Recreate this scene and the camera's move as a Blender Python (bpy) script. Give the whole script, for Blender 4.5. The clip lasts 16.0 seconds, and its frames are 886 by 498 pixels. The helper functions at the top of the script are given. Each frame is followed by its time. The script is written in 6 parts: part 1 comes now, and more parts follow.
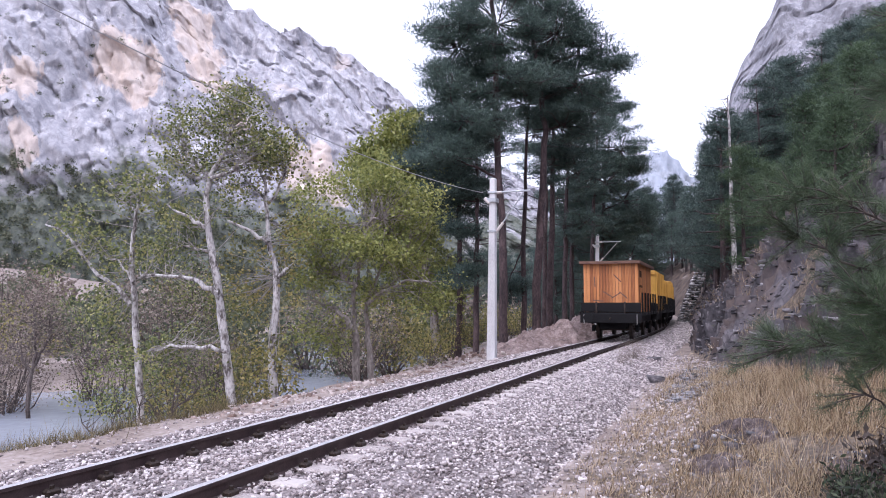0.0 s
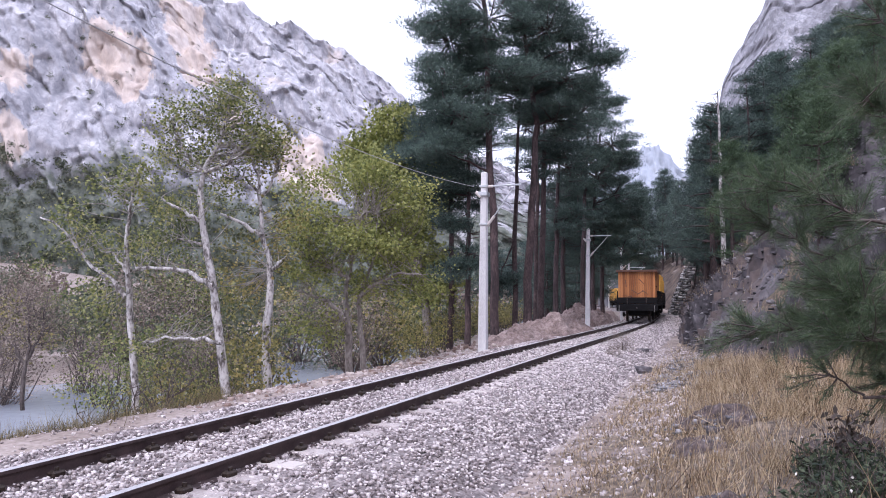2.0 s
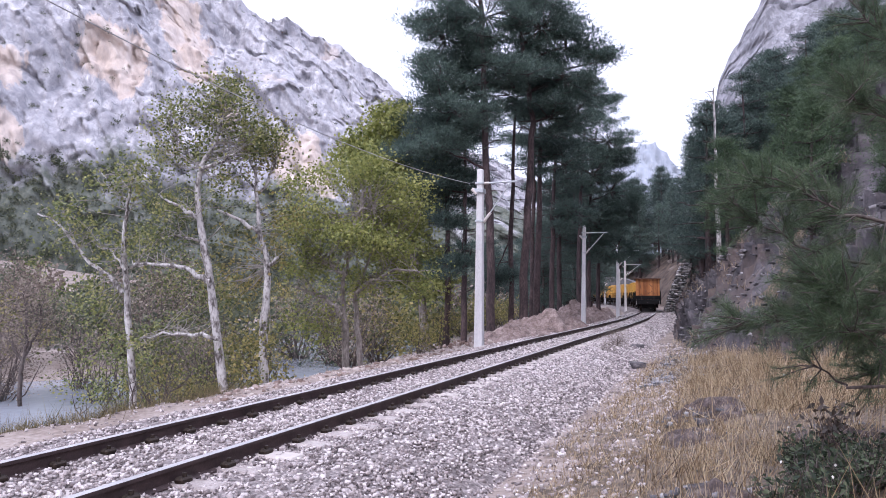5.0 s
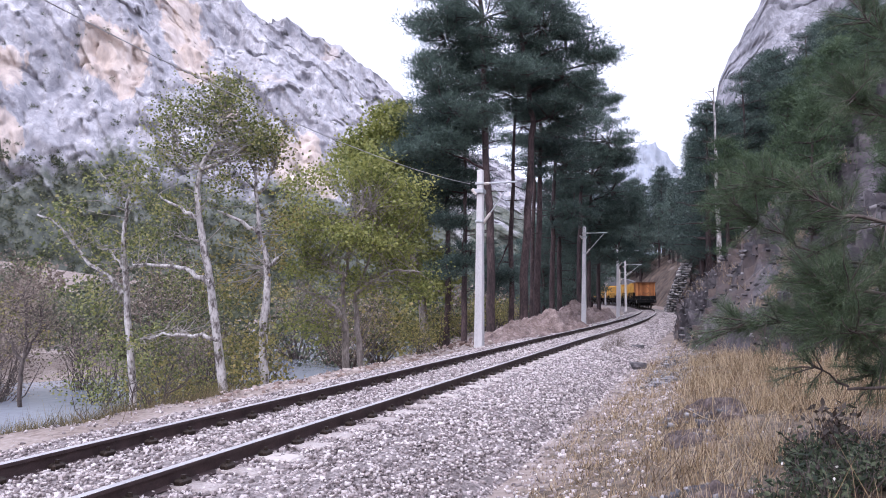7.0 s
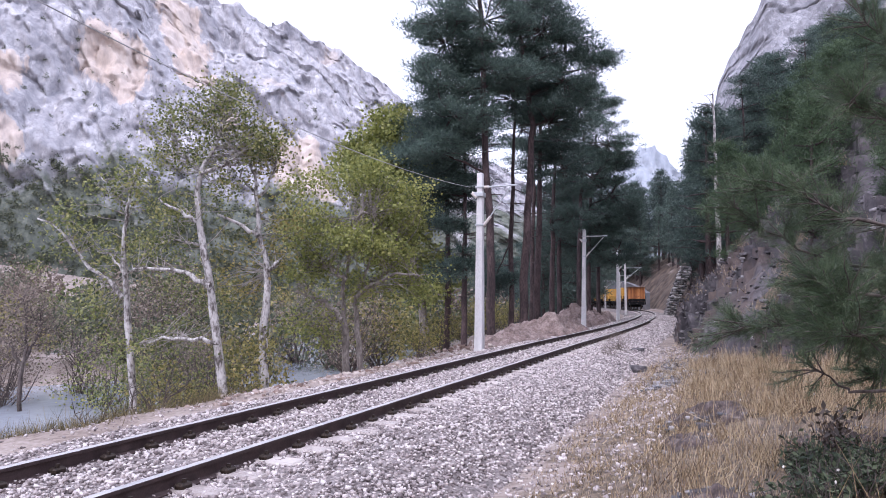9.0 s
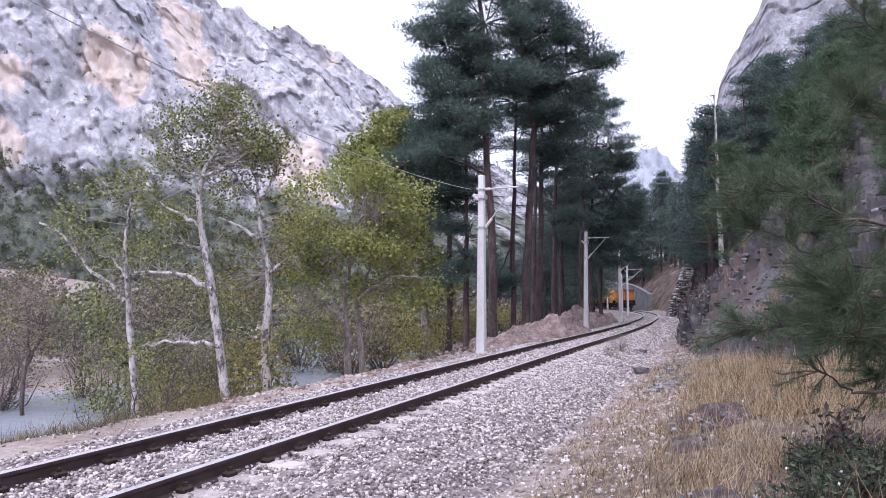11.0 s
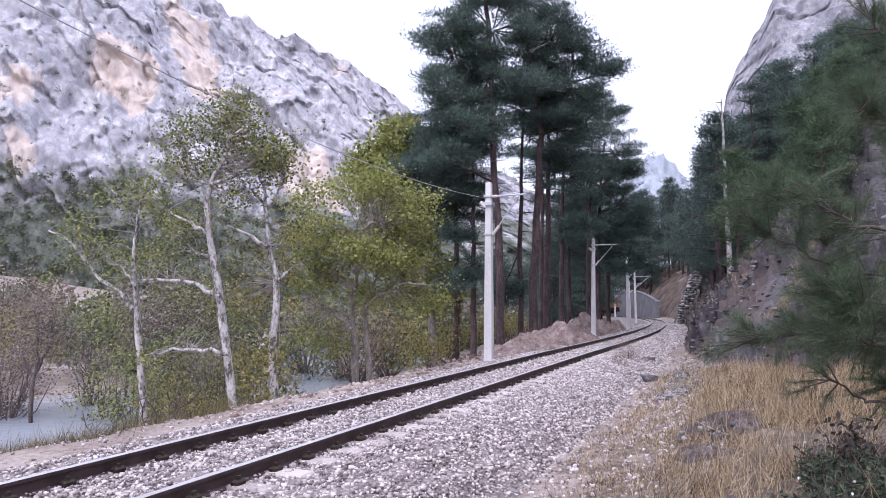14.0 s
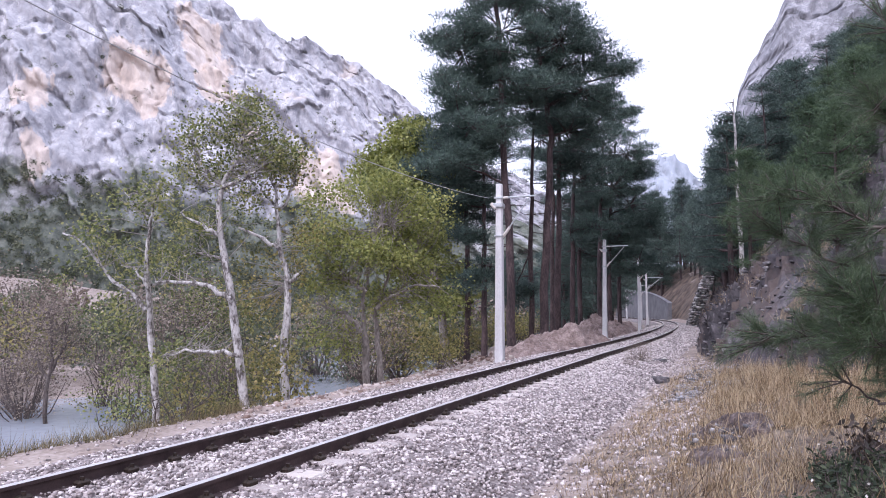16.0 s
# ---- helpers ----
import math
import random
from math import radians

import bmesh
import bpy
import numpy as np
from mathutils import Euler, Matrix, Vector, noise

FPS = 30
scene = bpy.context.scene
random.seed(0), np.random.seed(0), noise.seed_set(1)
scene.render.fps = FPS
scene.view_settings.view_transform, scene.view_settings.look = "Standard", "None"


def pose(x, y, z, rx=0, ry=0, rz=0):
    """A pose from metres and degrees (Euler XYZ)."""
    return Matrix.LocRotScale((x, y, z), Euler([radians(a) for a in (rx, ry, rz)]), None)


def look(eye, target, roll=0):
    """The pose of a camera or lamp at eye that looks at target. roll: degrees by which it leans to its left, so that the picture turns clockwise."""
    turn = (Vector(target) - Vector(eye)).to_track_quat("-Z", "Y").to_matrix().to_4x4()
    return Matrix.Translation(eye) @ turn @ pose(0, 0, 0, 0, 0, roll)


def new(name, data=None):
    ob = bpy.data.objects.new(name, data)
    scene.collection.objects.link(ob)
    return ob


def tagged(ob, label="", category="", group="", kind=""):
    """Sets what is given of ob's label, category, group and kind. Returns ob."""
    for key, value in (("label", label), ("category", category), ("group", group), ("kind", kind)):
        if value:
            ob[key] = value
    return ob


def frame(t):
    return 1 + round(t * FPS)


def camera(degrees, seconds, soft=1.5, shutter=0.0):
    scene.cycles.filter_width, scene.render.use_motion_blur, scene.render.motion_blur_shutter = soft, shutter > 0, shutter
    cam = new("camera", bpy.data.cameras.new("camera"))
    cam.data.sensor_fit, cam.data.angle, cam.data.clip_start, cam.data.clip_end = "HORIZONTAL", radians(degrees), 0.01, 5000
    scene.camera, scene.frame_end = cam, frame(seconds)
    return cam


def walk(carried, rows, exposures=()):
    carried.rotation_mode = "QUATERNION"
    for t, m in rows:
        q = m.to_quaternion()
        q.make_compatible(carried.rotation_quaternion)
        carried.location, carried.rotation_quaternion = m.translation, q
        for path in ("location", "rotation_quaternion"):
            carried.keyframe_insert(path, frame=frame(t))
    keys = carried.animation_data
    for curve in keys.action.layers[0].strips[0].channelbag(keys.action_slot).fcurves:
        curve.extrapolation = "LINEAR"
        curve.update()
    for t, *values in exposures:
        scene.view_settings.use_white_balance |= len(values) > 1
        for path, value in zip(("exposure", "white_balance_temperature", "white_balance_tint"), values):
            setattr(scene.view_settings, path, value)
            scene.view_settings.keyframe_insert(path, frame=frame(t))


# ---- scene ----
# ---- camera ----
cam = camera(64.2, 16.0, soft=0.95)
CAM_PATH = [
    (0.0, pose(-0.041, 0.364, 1.579, 94.374, -0.076, 0.879)),
    (0.5, pose(-0.041, 0.345, 1.578, 94.288, -0.079, 0.812)),
    (1.0, pose(-0.040, 0.263, 1.563, 94.158, -0.070, 0.609)),
    (1.5, pose(-0.030, 0.163, 1.541, 94.057, -0.052, 0.403)),
    (2.0, pose(-0.021, 0.100, 1.525, 93.907, -0.050, 0.248)),
    (2.5, pose(-0.018, 0.040, 1.510, 93.829, -0.048, 0.122)),
    (3.0, pose(-0.009, 0.006, 1.500, 93.765, -0.055, 0.050)),
    (3.5, pose(-0.010, -0.007, 1.491, 93.707, -0.089, -0.029)),
    (4.0, pose(-0.006, -0.019, 1.494, 93.683, -0.064, -0.034)),
    (6.5, pose(-0.002, -0.006, 1.492, 93.690, -0.020, 0.001)),
    (7.0, pose(0.000, -0.000, 1.500, 93.708, -0.000, -0.000)),
    (7.5, pose(-0.002, 0.002, 1.498, 93.781, 0.001, -0.025)),
    (8.0, pose(-0.004, 0.005, 1.498, 93.900, -0.048, -0.068)),
    (8.5, pose(-0.010, 0.010, 1.500, 93.921, -0.004, -0.060)),
    (9.0, pose(-0.007, -0.003, 1.501, 93.980, 0.069, -0.012)),
    (11.5, pose(0.002, 0.006, 1.501, 94.215, 0.340, 0.165)),
    (12.0, pose(0.001, -0.001, 1.504, 94.273, 0.339, 0.158)),
    (12.5, pose(-0.002, -0.001, 1.506, 94.357, 0.340, 0.160)),
    (13.0, pose(-0.003, 0.004, 1.505, 94.520, 0.343, 0.295)),
    (13.5, pose(-0.008, 0.013, 1.510, 94.628, 0.365, 0.509)),
    (14.0, pose(-0.011, 0.010, 1.510, 94.751, 0.357, 0.720)),
    (14.5, pose(-0.010, 0.001, 1.509, 94.880, 0.388, 0.952)),
    (15.0, pose(-0.010, 0.006, 1.508, 94.888, 0.386, 1.174)),
    (15.5, pose(-0.013, -0.004, 1.508, 94.880, 0.388, 1.365)),
    (16.0, pose(-0.011, 0.001, 1.508, 94.885, 0.389, 1.586)),
]
walk(cam, CAM_PATH, exposures=[(0.0, 0.40, 5760, 17), (16.0, 0.44, 5760, 17)])

# ---- sky, sun, exposure ----
world = bpy.data.worlds.new("overcast_sky")
scene.world = world
world.use_nodes = True
wn, wl = world.node_tree.nodes, world.node_tree.links
wn.clear()
sky = wn.new("ShaderNodeTexSky")
sky.sky_type, sky.sun_disc = "NISHITA", False
sky.sun_elevation, sky.sun_rotation = radians(52), radians(200)
sky.dust_density, sky.air_density, sky.ozone_density = 6.0, 1.0, 1.0
w_sky = wn.new("ShaderNodeBackground")
w_sky.inputs["Strength"].default_value = 0.05
w_cloud = wn.new("ShaderNodeBackground")
w_cloud.inputs["Strength"].default_value = 1.0
w_add, w_out = wn.new("ShaderNodeAddShader"), wn.new("ShaderNodeOutputWorld")
c_noise, c_ramp = wn.new("ShaderNodeTexNoise"), wn.new("ShaderNodeValToRGB")
c_noise.inputs["Scale"].default_value, c_noise.inputs["Detail"].default_value = 2.2, 5.0
c_ramp.color_ramp.elements[0].color = (0.86, 0.88, 0.97, 1)
c_ramp.color_ramp.elements[1].color = (1.18, 1.12, 1.17, 1)
wl.new(c_noise.outputs["Fac"], c_ramp.inputs["Fac"])
wl.new(c_ramp.outputs["Color"], w_cloud.inputs["Color"])
wl.new(sky.outputs["Color"], w_sky.inputs["Color"])
wl.new(w_sky.outputs["Background"], w_add.inputs[0])
wl.new(w_cloud.outputs["Background"], w_add.inputs[1])
wl.new(w_add.outputs["Shader"], w_out.inputs["Surface"])
sun_data = bpy.data.lights.new("sun", "SUN")
sun_data.energy, sun_data.angle, sun_data.color = 0.7, radians(25), (1.0, 0.96, 0.93)
sun = new("sun", sun_data)
sun.matrix_world = look((0, 0, 60), (18, 32, 0))


# ---- materials ----
def surface(name, colours, scale=4.0, rough=0.85, bump=0.3, fine=40.0, metal=0.0, island=0.0, random_object=0.0, streak=None, spread=(0.36, 0.64), bump_dist=0.02, through_light=0.0):
    """Node material: a ramp of colours over noise at two scales, grain and relief."""
    m = bpy.data.materials.new(name)
    m.use_nodes = True
    n, l = m.node_tree.nodes, m.node_tree.links
    b = n["Principled BSDF"]
    b.inputs["Roughness"].default_value, b.inputs["Metallic"].default_value = rough, metal
    co = n.new("ShaderNodeTexCoord")
    mp = n.new("ShaderNodeMapping")
    l.new(co.outputs["Object"], mp.inputs["Vector"])
    if streak:
        mp.inputs["Scale"].default_value = streak
    big, small = n.new("ShaderNodeTexNoise"), n.new("ShaderNodeTexNoise")
    big.inputs["Scale"].default_value, big.inputs["Detail"].default_value, big.inputs["Roughness"].default_value = scale, 6, 0.6
    small.inputs["Scale"].default_value, small.inputs["Detail"].default_value = fine, 4
    l.new(mp.outputs["Vector"], big.inputs["Vector"])
    l.new(mp.outputs["Vector"], small.inputs["Vector"])
    mix = n.new("ShaderNodeMath")
    mix.operation = "MULTIPLY_ADD"
    mix.inputs[1].default_value = 0.4
    l.new(small.outputs["Fac"], mix.inputs[0])
    sub = n.new("ShaderNodeMath")
    sub.operation = "MULTIPLY"
    sub.inputs[1].default_value = 0.6
    l.new(big.outputs["Fac"], sub.inputs[0])
    l.new(sub.outputs[0], mix.inputs[2])
    fac = mix.outputs[0]
    for amount, node, socket in ((island, "ShaderNodeNewGeometry", "Random Per Island"), (random_object, "ShaderNodeObjectInfo", "Random")):
        if amount:
            src, ma, off = n.new(node), n.new("ShaderNodeMath"), n.new("ShaderNodeMath")
            ma.operation, ma.inputs[1].default_value = "MULTIPLY_ADD", amount
            l.new(src.outputs[socket], ma.inputs[0])
            off.operation, off.inputs[1].default_value = "SUBTRACT", amount / 2
            l.new(fac, off.inputs[0])
            l.new(off.outputs[0], ma.inputs[2])
            fac = ma.outputs[0]
    ramp = n.new("ShaderNodeValToRGB")
    e = ramp.color_ramp.elements
    while len(e) < len(colours):
        e.new(0.5)
    for i, c in enumerate(colours):
        e[i].position = spread[0] + (spread[1] - spread[0]) * i / max(1, len(colours) - 1)
        e[i].color = (*c, 1)
    l.new(fac, ramp.inputs["Fac"])
    l.new(ramp.outputs["Color"], b.inputs["Base Color"])
    if bump:
        bp = n.new("ShaderNodeBump")
        bp.inputs["Strength"].default_value, bp.inputs["Distance"].default_value = bump, bump_dist
        l.new(mix.outputs[0], bp.inputs["Height"])
        l.new(bp.outputs["Normal"], b.inputs["Normal"])
    if through_light:
        tr, ad = n.new("ShaderNodeBsdfTranslucent"), n.new("ShaderNodeMixShader")
        l.new(ramp.outputs["Color"], tr.inputs["Color"])
        ad.inputs["Fac"].default_value = through_light
        l.new(b.outputs["BSDF"], ad.inputs[1])
        l.new(tr.outputs["BSDF"], ad.inputs[2])
        l.new(ad.outputs["Shader"], n["Material Output"].inputs["Surface"])
    return m


# bed darker than its stones: the shade in their gaps is in this colour
M_BALLAST = surface("ballast_bed", [(0.09, 0.076, 0.076), (0.22, 0.19, 0.19), (0.40, 0.355, 0.355)], 14, 0.95, 0.8, 30, bump_dist=0.03)
M_STONE = surface("ballast_stone", [(0.17, 0.142, 0.145), (0.37, 0.32, 0.32), (0.53, 0.47, 0.468), (0.74, 0.68, 0.68)], 6, 0.9, 0.3, 60, island=0.7, spread=(0.2, 0.8))
M_RAIL = surface("rusty_rail_steel", [(0.045, 0.030, 0.032), (0.10, 0.066, 0.066)], 6, 0.6, 0.2, 60, metal=0.2)
M_RAILTOP = surface("polished_rail_head", [(0.55, 0.53, 0.54), (0.72, 0.70, 0.71)], 3, 0.5, 0.0, 60, metal=0.75)
M_TIE = surface("weathered_concrete_sleeper", [(0.30, 0.26, 0.25), (0.46, 0.41, 0.40), (0.55, 0.50, 0.48)], 5, 0.9, 0.3, 50, random_object=0.25)
M_CLIP = surface("greasy_iron", [(0.02, 0.015, 0.013), (0.06, 0.04, 0.03)], 8, 0.5, 0.3, 60, metal=0.5)
M_CONC = surface("white_concrete_pole", [(0.52, 0.51, 0.53), (0.66, 0.65, 0.67), (0.74, 0.73, 0.74)], 1.5, 0.8, 0.15, 50, streak=(1, 1, 0.25))
M_STEEL = surface("galvanised_steel", [(0.42, 0.44, 0.47), (0.60, 0.62, 0.65)], 6, 0.5, 0.1, 60, metal=0.5)
M_INSUL = surface("pale_insulator", [(0.55, 0.50, 0.48), (0.7, 0.66, 0.63)], 8, 0.25, 0.0, 60)
M_WIRE = surface("grey_cable", [(0.34, 0.34, 0.36), (0.48, 0.48, 0.50)], 8, 0.5, 0.0, 60)
M_WOOD = surface("orange_varnished_plank", [(0.26, 0.085, 0.028), (0.50, 0.195, 0.062), (0.62, 0.27, 0.10)], 3, 0.55, 0.25, 30, random_object=0.45, streak=(6, 6, 0.7), spread=(0.25, 0.7))
M_WOODDK = surface("brown_roof_board", [(0.09, 0.045, 0.032), (0.21, 0.11, 0.075)], 3, 0.6, 0.2, 30, streak=(0.7, 6, 6))
M_YELLOW = surface("yellow_painted_steel", [(0.40, 0.20, 0.04), (0.62, 0.34, 0.06), (0.70, 0.41, 0.09)], 1.6, 0.5, 0.1, 14, random_object=0.25, spread=(0.25, 0.6))
M_BLACK = surface("black_painted_steel", [(0.003, 0.003, 0.004), (0.009, 0.008, 0.010)], 4, 0.95, 0.2, 40)
M_WHEEL = surface("rusted_wheel_steel", [(0.03, 0.022, 0.02), (0.08, 0.06, 0.05)], 6, 0.5, 0.2, 40, metal=0.6)
M_BARKW = surface("white_plane_bark", [(0.10, 0.088, 0.082), (0.26, 0.24, 0.235), (0.44, 0.42, 0.42), (0.56, 0.54, 0.54)], 5.5, 0.85, 0.4, 18, streak=(1, 1, 0.5), spread=(0.41, 0.57))
M_BARKD = surface("dark_grey_bark", [(0.035, 0.028, 0.026), (0.10, 0.08, 0.075), (0.17, 0.145, 0.135)], 5, 0.95, 0.6, 25, streak=(1, 1, 0.35))
M_BARKP = surface("red_brown_pine_bark", [(0.024, 0.018, 0.020), (0.062, 0.043, 0.045), (0.12, 0.083, 0.083)], 4, 0.95, 0.7, 22, streak=(1, 1, 0.3))
M_LEAFA = surface("plane_leaf", [(0.065, 0.088, 0.03), (0.165, 0.195, 0.066), (0.31, 0.32, 0.12), (0.47, 0.42, 0.19)], 0.7, 0.55, 0, 3, island=0.5, spread=(0.25, 0.85), through_light=0.35)
M_LEAFB = surface("bright_green_leaf", [(0.10, 0.125, 0.04), (0.22, 0.245, 0.07), (0.37, 0.38, 0.12), (0.48, 0.46, 0.19)], 0.6, 0.55, 0, 3, island=0.4, spread=(0.25, 0.85), through_light=0.38)
M_LEAFC = surface("yellow_green_leaf", [(0.075, 0.085, 0.03), (0.18, 0.18, 0.06), (0.33, 0.29, 0.10), (0.43, 0.34, 0.14)], 0.8, 0.55, 0, 3, island=0.5, spread=(0.25, 0.8), through_light=0.35)
# scrub's own grey-green, its base colour paled a little for distance haze
M_LEAFD = surface("grey_green_scrub_leaf", [(0.055, 0.072, 0.048), (0.13, 0.145, 0.095), (0.23, 0.235, 0.155)], 0.7, 0.7, 0, 3, island=0.5, spread=(0.25, 0.8), through_light=0.25)
M_TWIG = surface("bare_pinkish_twigs", [(0.13, 0.10, 0.085), (0.24, 0.195, 0.165), (0.34, 0.285, 0.24)], 1, 0.8, 0, 4, island=0.4, through_light=0.2)
M_NEEDLE = surface("dark_pine_needle", [(0.027, 0.047, 0.042), (0.064, 0.102, 0.086), (0.125, 0.18, 0.148)], 0.6, 0.6, 0, 3, island=0.4, random_object=0.2, spread=(0.25, 0.8), through_light=0.2)
# needles of the far pines, paled and blued to carry distance haze
M_NEEDLEF = surface("hazed_pine_needle", [(0.038, 0.060, 0.055), (0.080, 0.118, 0.102), (0.145, 0.195, 0.165)], 0.3, 0.6, 0, 3, island=0.4, random_object=0.3, spread=(0.25, 0.8), through_light=0.25)
M_NEEDLEN = surface("fresh_pine_needle", [(0.032, 0.056, 0.032), (0.075, 0.115, 0.058), (0.145, 0.19, 0.10)], 1.2, 0.5, 0, 5, island=0.5, spread=(0.25, 0.8), through_light=0.25)
M_NEEDLEY = surface("young_pine_needle", [(0.030, 0.056, 0.030), (0.068, 0.112, 0.056), (0.125, 0.18, 0.09)], 0.6, 0.6, 0, 3, island=0.4, random_object=0.2, spread=(0.25, 0.8), through_light=0.2)
M_GRASS = surface("dry_straw_grass", [(0.075, 0.05, 0.032), (0.26, 0.182, 0.108), (0.46, 0.345, 0.205), (0.70, 0.57, 0.40)], 0.9, 0.8, 0, 4, island=0.75, spread=(0.2, 0.8), through_light=0.3)
M_GRASSG = surface("green_weed_leaf", [(0.025, 0.040, 0.024), (0.06, 0.085, 0.045), (0.13, 0.16, 0.095)], 2, 0.7, 0, 6, island=0.5, through_light=0.25)
M_WATER = surface("pale_river_water", [(0.32, 0.355, 0.415), (0.42, 0.455, 0.52)], 0.15, 0.12, 0.25, 2.5, bump_dist=0.05)
M_SHALE = surface("grey_shale_rock", [(0.025, 0.023, 0.027), (0.075, 0.068, 0.076), (0.145, 0.132, 0.142), (0.30, 0.28, 0.29)], 1.2, 0.9, 0.8, 9, island=0.35, streak=(1, 1, 2.5), bump_dist=0.08)
M_SHALEB = surface("blue_grey_rubble", [(0.10, 0.10, 0.115), (0.22, 0.215, 0.235), (0.40, 0.395, 0.42)], 1.5, 0.9, 0.5, 9, island=0.6)
M_LITTER = surface("dark_stony_litter", [(0.03, 0.022, 0.022), (0.085, 0.064, 0.062), (0.22, 0.18, 0.17)], 6, 0.95, 0.9, 28, bump_dist=0.03)
M_DIRT = surface("reddish_earth", [(0.10, 0.072, 0.068), (0.22, 0.165, 0.152), (0.37, 0.30, 0.285)], 2.2, 0.95, 0.7, 12, bump_dist=0.06)
M_WALL = surface("grey_retaining_concrete", [(0.10, 0.10, 0.115), (0.16, 0.16, 0.178), (0.21, 0.21, 0.228)], 0.6, 0.9, 0.3, 8)
M_CAP = surface("pale_concrete", [(0.36, 0.35, 0.35), (0.5, 0.49, 0.48)], 2, 0.9, 0.2, 20)


def cliff_material(name, greys, warm, bush, rough_scale, scars=(), earth=0.0, low_scrub=False):
    """Limestone: grey mass, vertical stains, warm patches where rock broke off, scrub on the lower slope."""
    m = bpy.data.materials.new(name)
    m.use_nodes = True
    n, l = m.node_tree.nodes, m.node_tree.links
    b = n["Principled BSDF"]
    b.inputs["Roughness"].default_value = 0.95
    co = n.new("ShaderNodeTexCoord")

    def tex(scale, detail, stretch=(1, 1, 1), rough=0.6):
        mp, t = n.new("ShaderNodeMapping"), n.new("ShaderNodeTexNoise")
        mp.inputs["Scale"].default_value = stretch
        l.new(co.outputs["Object"], mp.inputs["Vector"])
        t.inputs["Scale"].default_value, t.inputs["Detail"].default_value, t.inputs["Roughness"].default_value = scale, detail, rough
        l.new(mp.outputs["Vector"], t.inputs["Vector"])
        return t.outputs["Fac"]

    def ramp(fac, stops):
        r = n.new("ShaderNodeValToRGB")
        e = r.color_ramp.elements
        while len(e) < len(stops):
            e.new(0.5)
        for i, (p, c) in enumerate(stops):
            e[i].position, e[i].color = p, (*c, 1)
        l.new(fac, r.inputs["Fac"])
        return r.outputs["Color"]

    def blend(fac, a, c):
        x = n.new("ShaderNodeMix")
        x.data_type = "RGBA"
        l.new(fac, x.inputs[0])
        l.new(a, x.inputs[6])
        l.new(c, x.inputs[7])
        return x.outputs[2]

    def crack(scale, stretch, width):
        """Thin dark lines where a noise passes its middle."""
        f = tex(scale, 4, stretch, 0.58)
        s, a = n.new("ShaderNodeMath"), n.new("ShaderNodeMath")
        s.operation, s.inputs[1].default_value = "SUBTRACT", 0.5
        a.operation = "ABSOLUTE"
        l.new(f, s.inputs[0])
        l.new(s.outputs[0], a.inputs[0])
        return ramp(a.outputs[0], [(0.0, (0.75, 0.75, 0.75)), (width, (0, 0, 0))])

    def fracture(scale, stretch, width, depth):
        """Crisp dark joints between blocks of rock."""
        mp, warp, add, vo = n.new("ShaderNodeMapping"), n.new("ShaderNodeTexNoise"), n.new("ShaderNodeMixRGB"), n.new("ShaderNodeTexVoronoi")
        mp.inputs["Scale"].default_value = stretch
        l.new(co.outputs["Object"], mp.inputs["Vector"])
        warp.inputs["Scale"].default_value, warp.inputs["Detail"].default_value = scale * 0.8, 6
        l.new(mp.outputs["Vector"], warp.inputs["Vector"])
        add.blend_type, add.inputs["Fac"].default_value = "ADD", 1.0
        grow = n.new("ShaderNodeVectorMath")
        grow.operation, grow.inputs[3].default_value = "SCALE", 0.28 / scale
        l.new(warp.outputs["Color"], grow.inputs[0])
        l.new(mp.outputs["Vector"], add.inputs["Color1"])
        l.new(grow.outputs[0], add.inputs["Color2"])
        vo.feature = "DISTANCE_TO_EDGE"
        vo.inputs["Scale"].default_value = scale
        l.new(add.outputs["Color"], vo.inputs["Vector"])
        return ramp(vo.outputs["Distance"], [(0.0, (depth, depth, depth)), (width, (0, 0, 0))])

    k = rough_scale
    rock = ramp(tex(0.07 * k, 6, (1, 1, 1.1), 0.68), [(0.32, greys[0]), (0.44, greys[1]), (0.55, greys[2]), (0.70, greys[3])])
    stain = ramp(tex(0.10 * k, 4, (1, 0.5, 0.35), 0.58), [(0.48, (0, 0, 0)), (0.62, (0.75, 0.75, 0.75))])
    dark = ramp(tex(0.5 * k, 6), [(0.3, greys[0]), (0.7, greys[1])])
    rock = blend(stain, rock, dark)
    pit = ramp(tex(0.55 * k, 5, (1, 0.5, 0.55), 0.7), [(0.34, (0.55, 0.55, 0.55)), (0.43, (0, 0, 0))])
    rock = blend(pit, rock, dark)
    pale = ramp(tex(0.45 * k, 5, (1.3, 0.5, 0.35), 0.7), [(0.55, (0, 0, 0)), (0.63, (0.6, 0.6, 0.6))])
    rock = blend(pale, rock, ramp(tex(1.1 * k, 3), [(0.3, greys[2]), (0.6, greys[3])]))
    rock = blend(fracture(0.055 * k, (1, 0.6, 0.38), 0.05, 0.7), rock, dark)
    rock = blend(fracture(0.17 * k, (1, 0.6, 0.45), 0.08, 0.5), rock, dark)
    rock = blend(crack(0.10 * k, (1, 0.6, 0.4), 0.02), rock, dark)
    rock = blend(crack(0.24 * k, (1, 0.6, 0.6), 0.02), rock, dark)
    warmc = ramp(tex(0.16 * k, 9, (1, 1, 0.35), 0.7), [(0.3, warm[0]), (0.5, warm[1]), (0.68, warm[2])])
    patch = ramp(tex(0.045 * k, 6, (1, 1, 0.5)), [(0.63 - earth, (0, 0, 0)), (0.68 - earth, (0.45 + 2 * earth, 0.45 + 2 * earth, 0.45 + 2 * earth))])
    rock = blend(patch, rock, warmc)
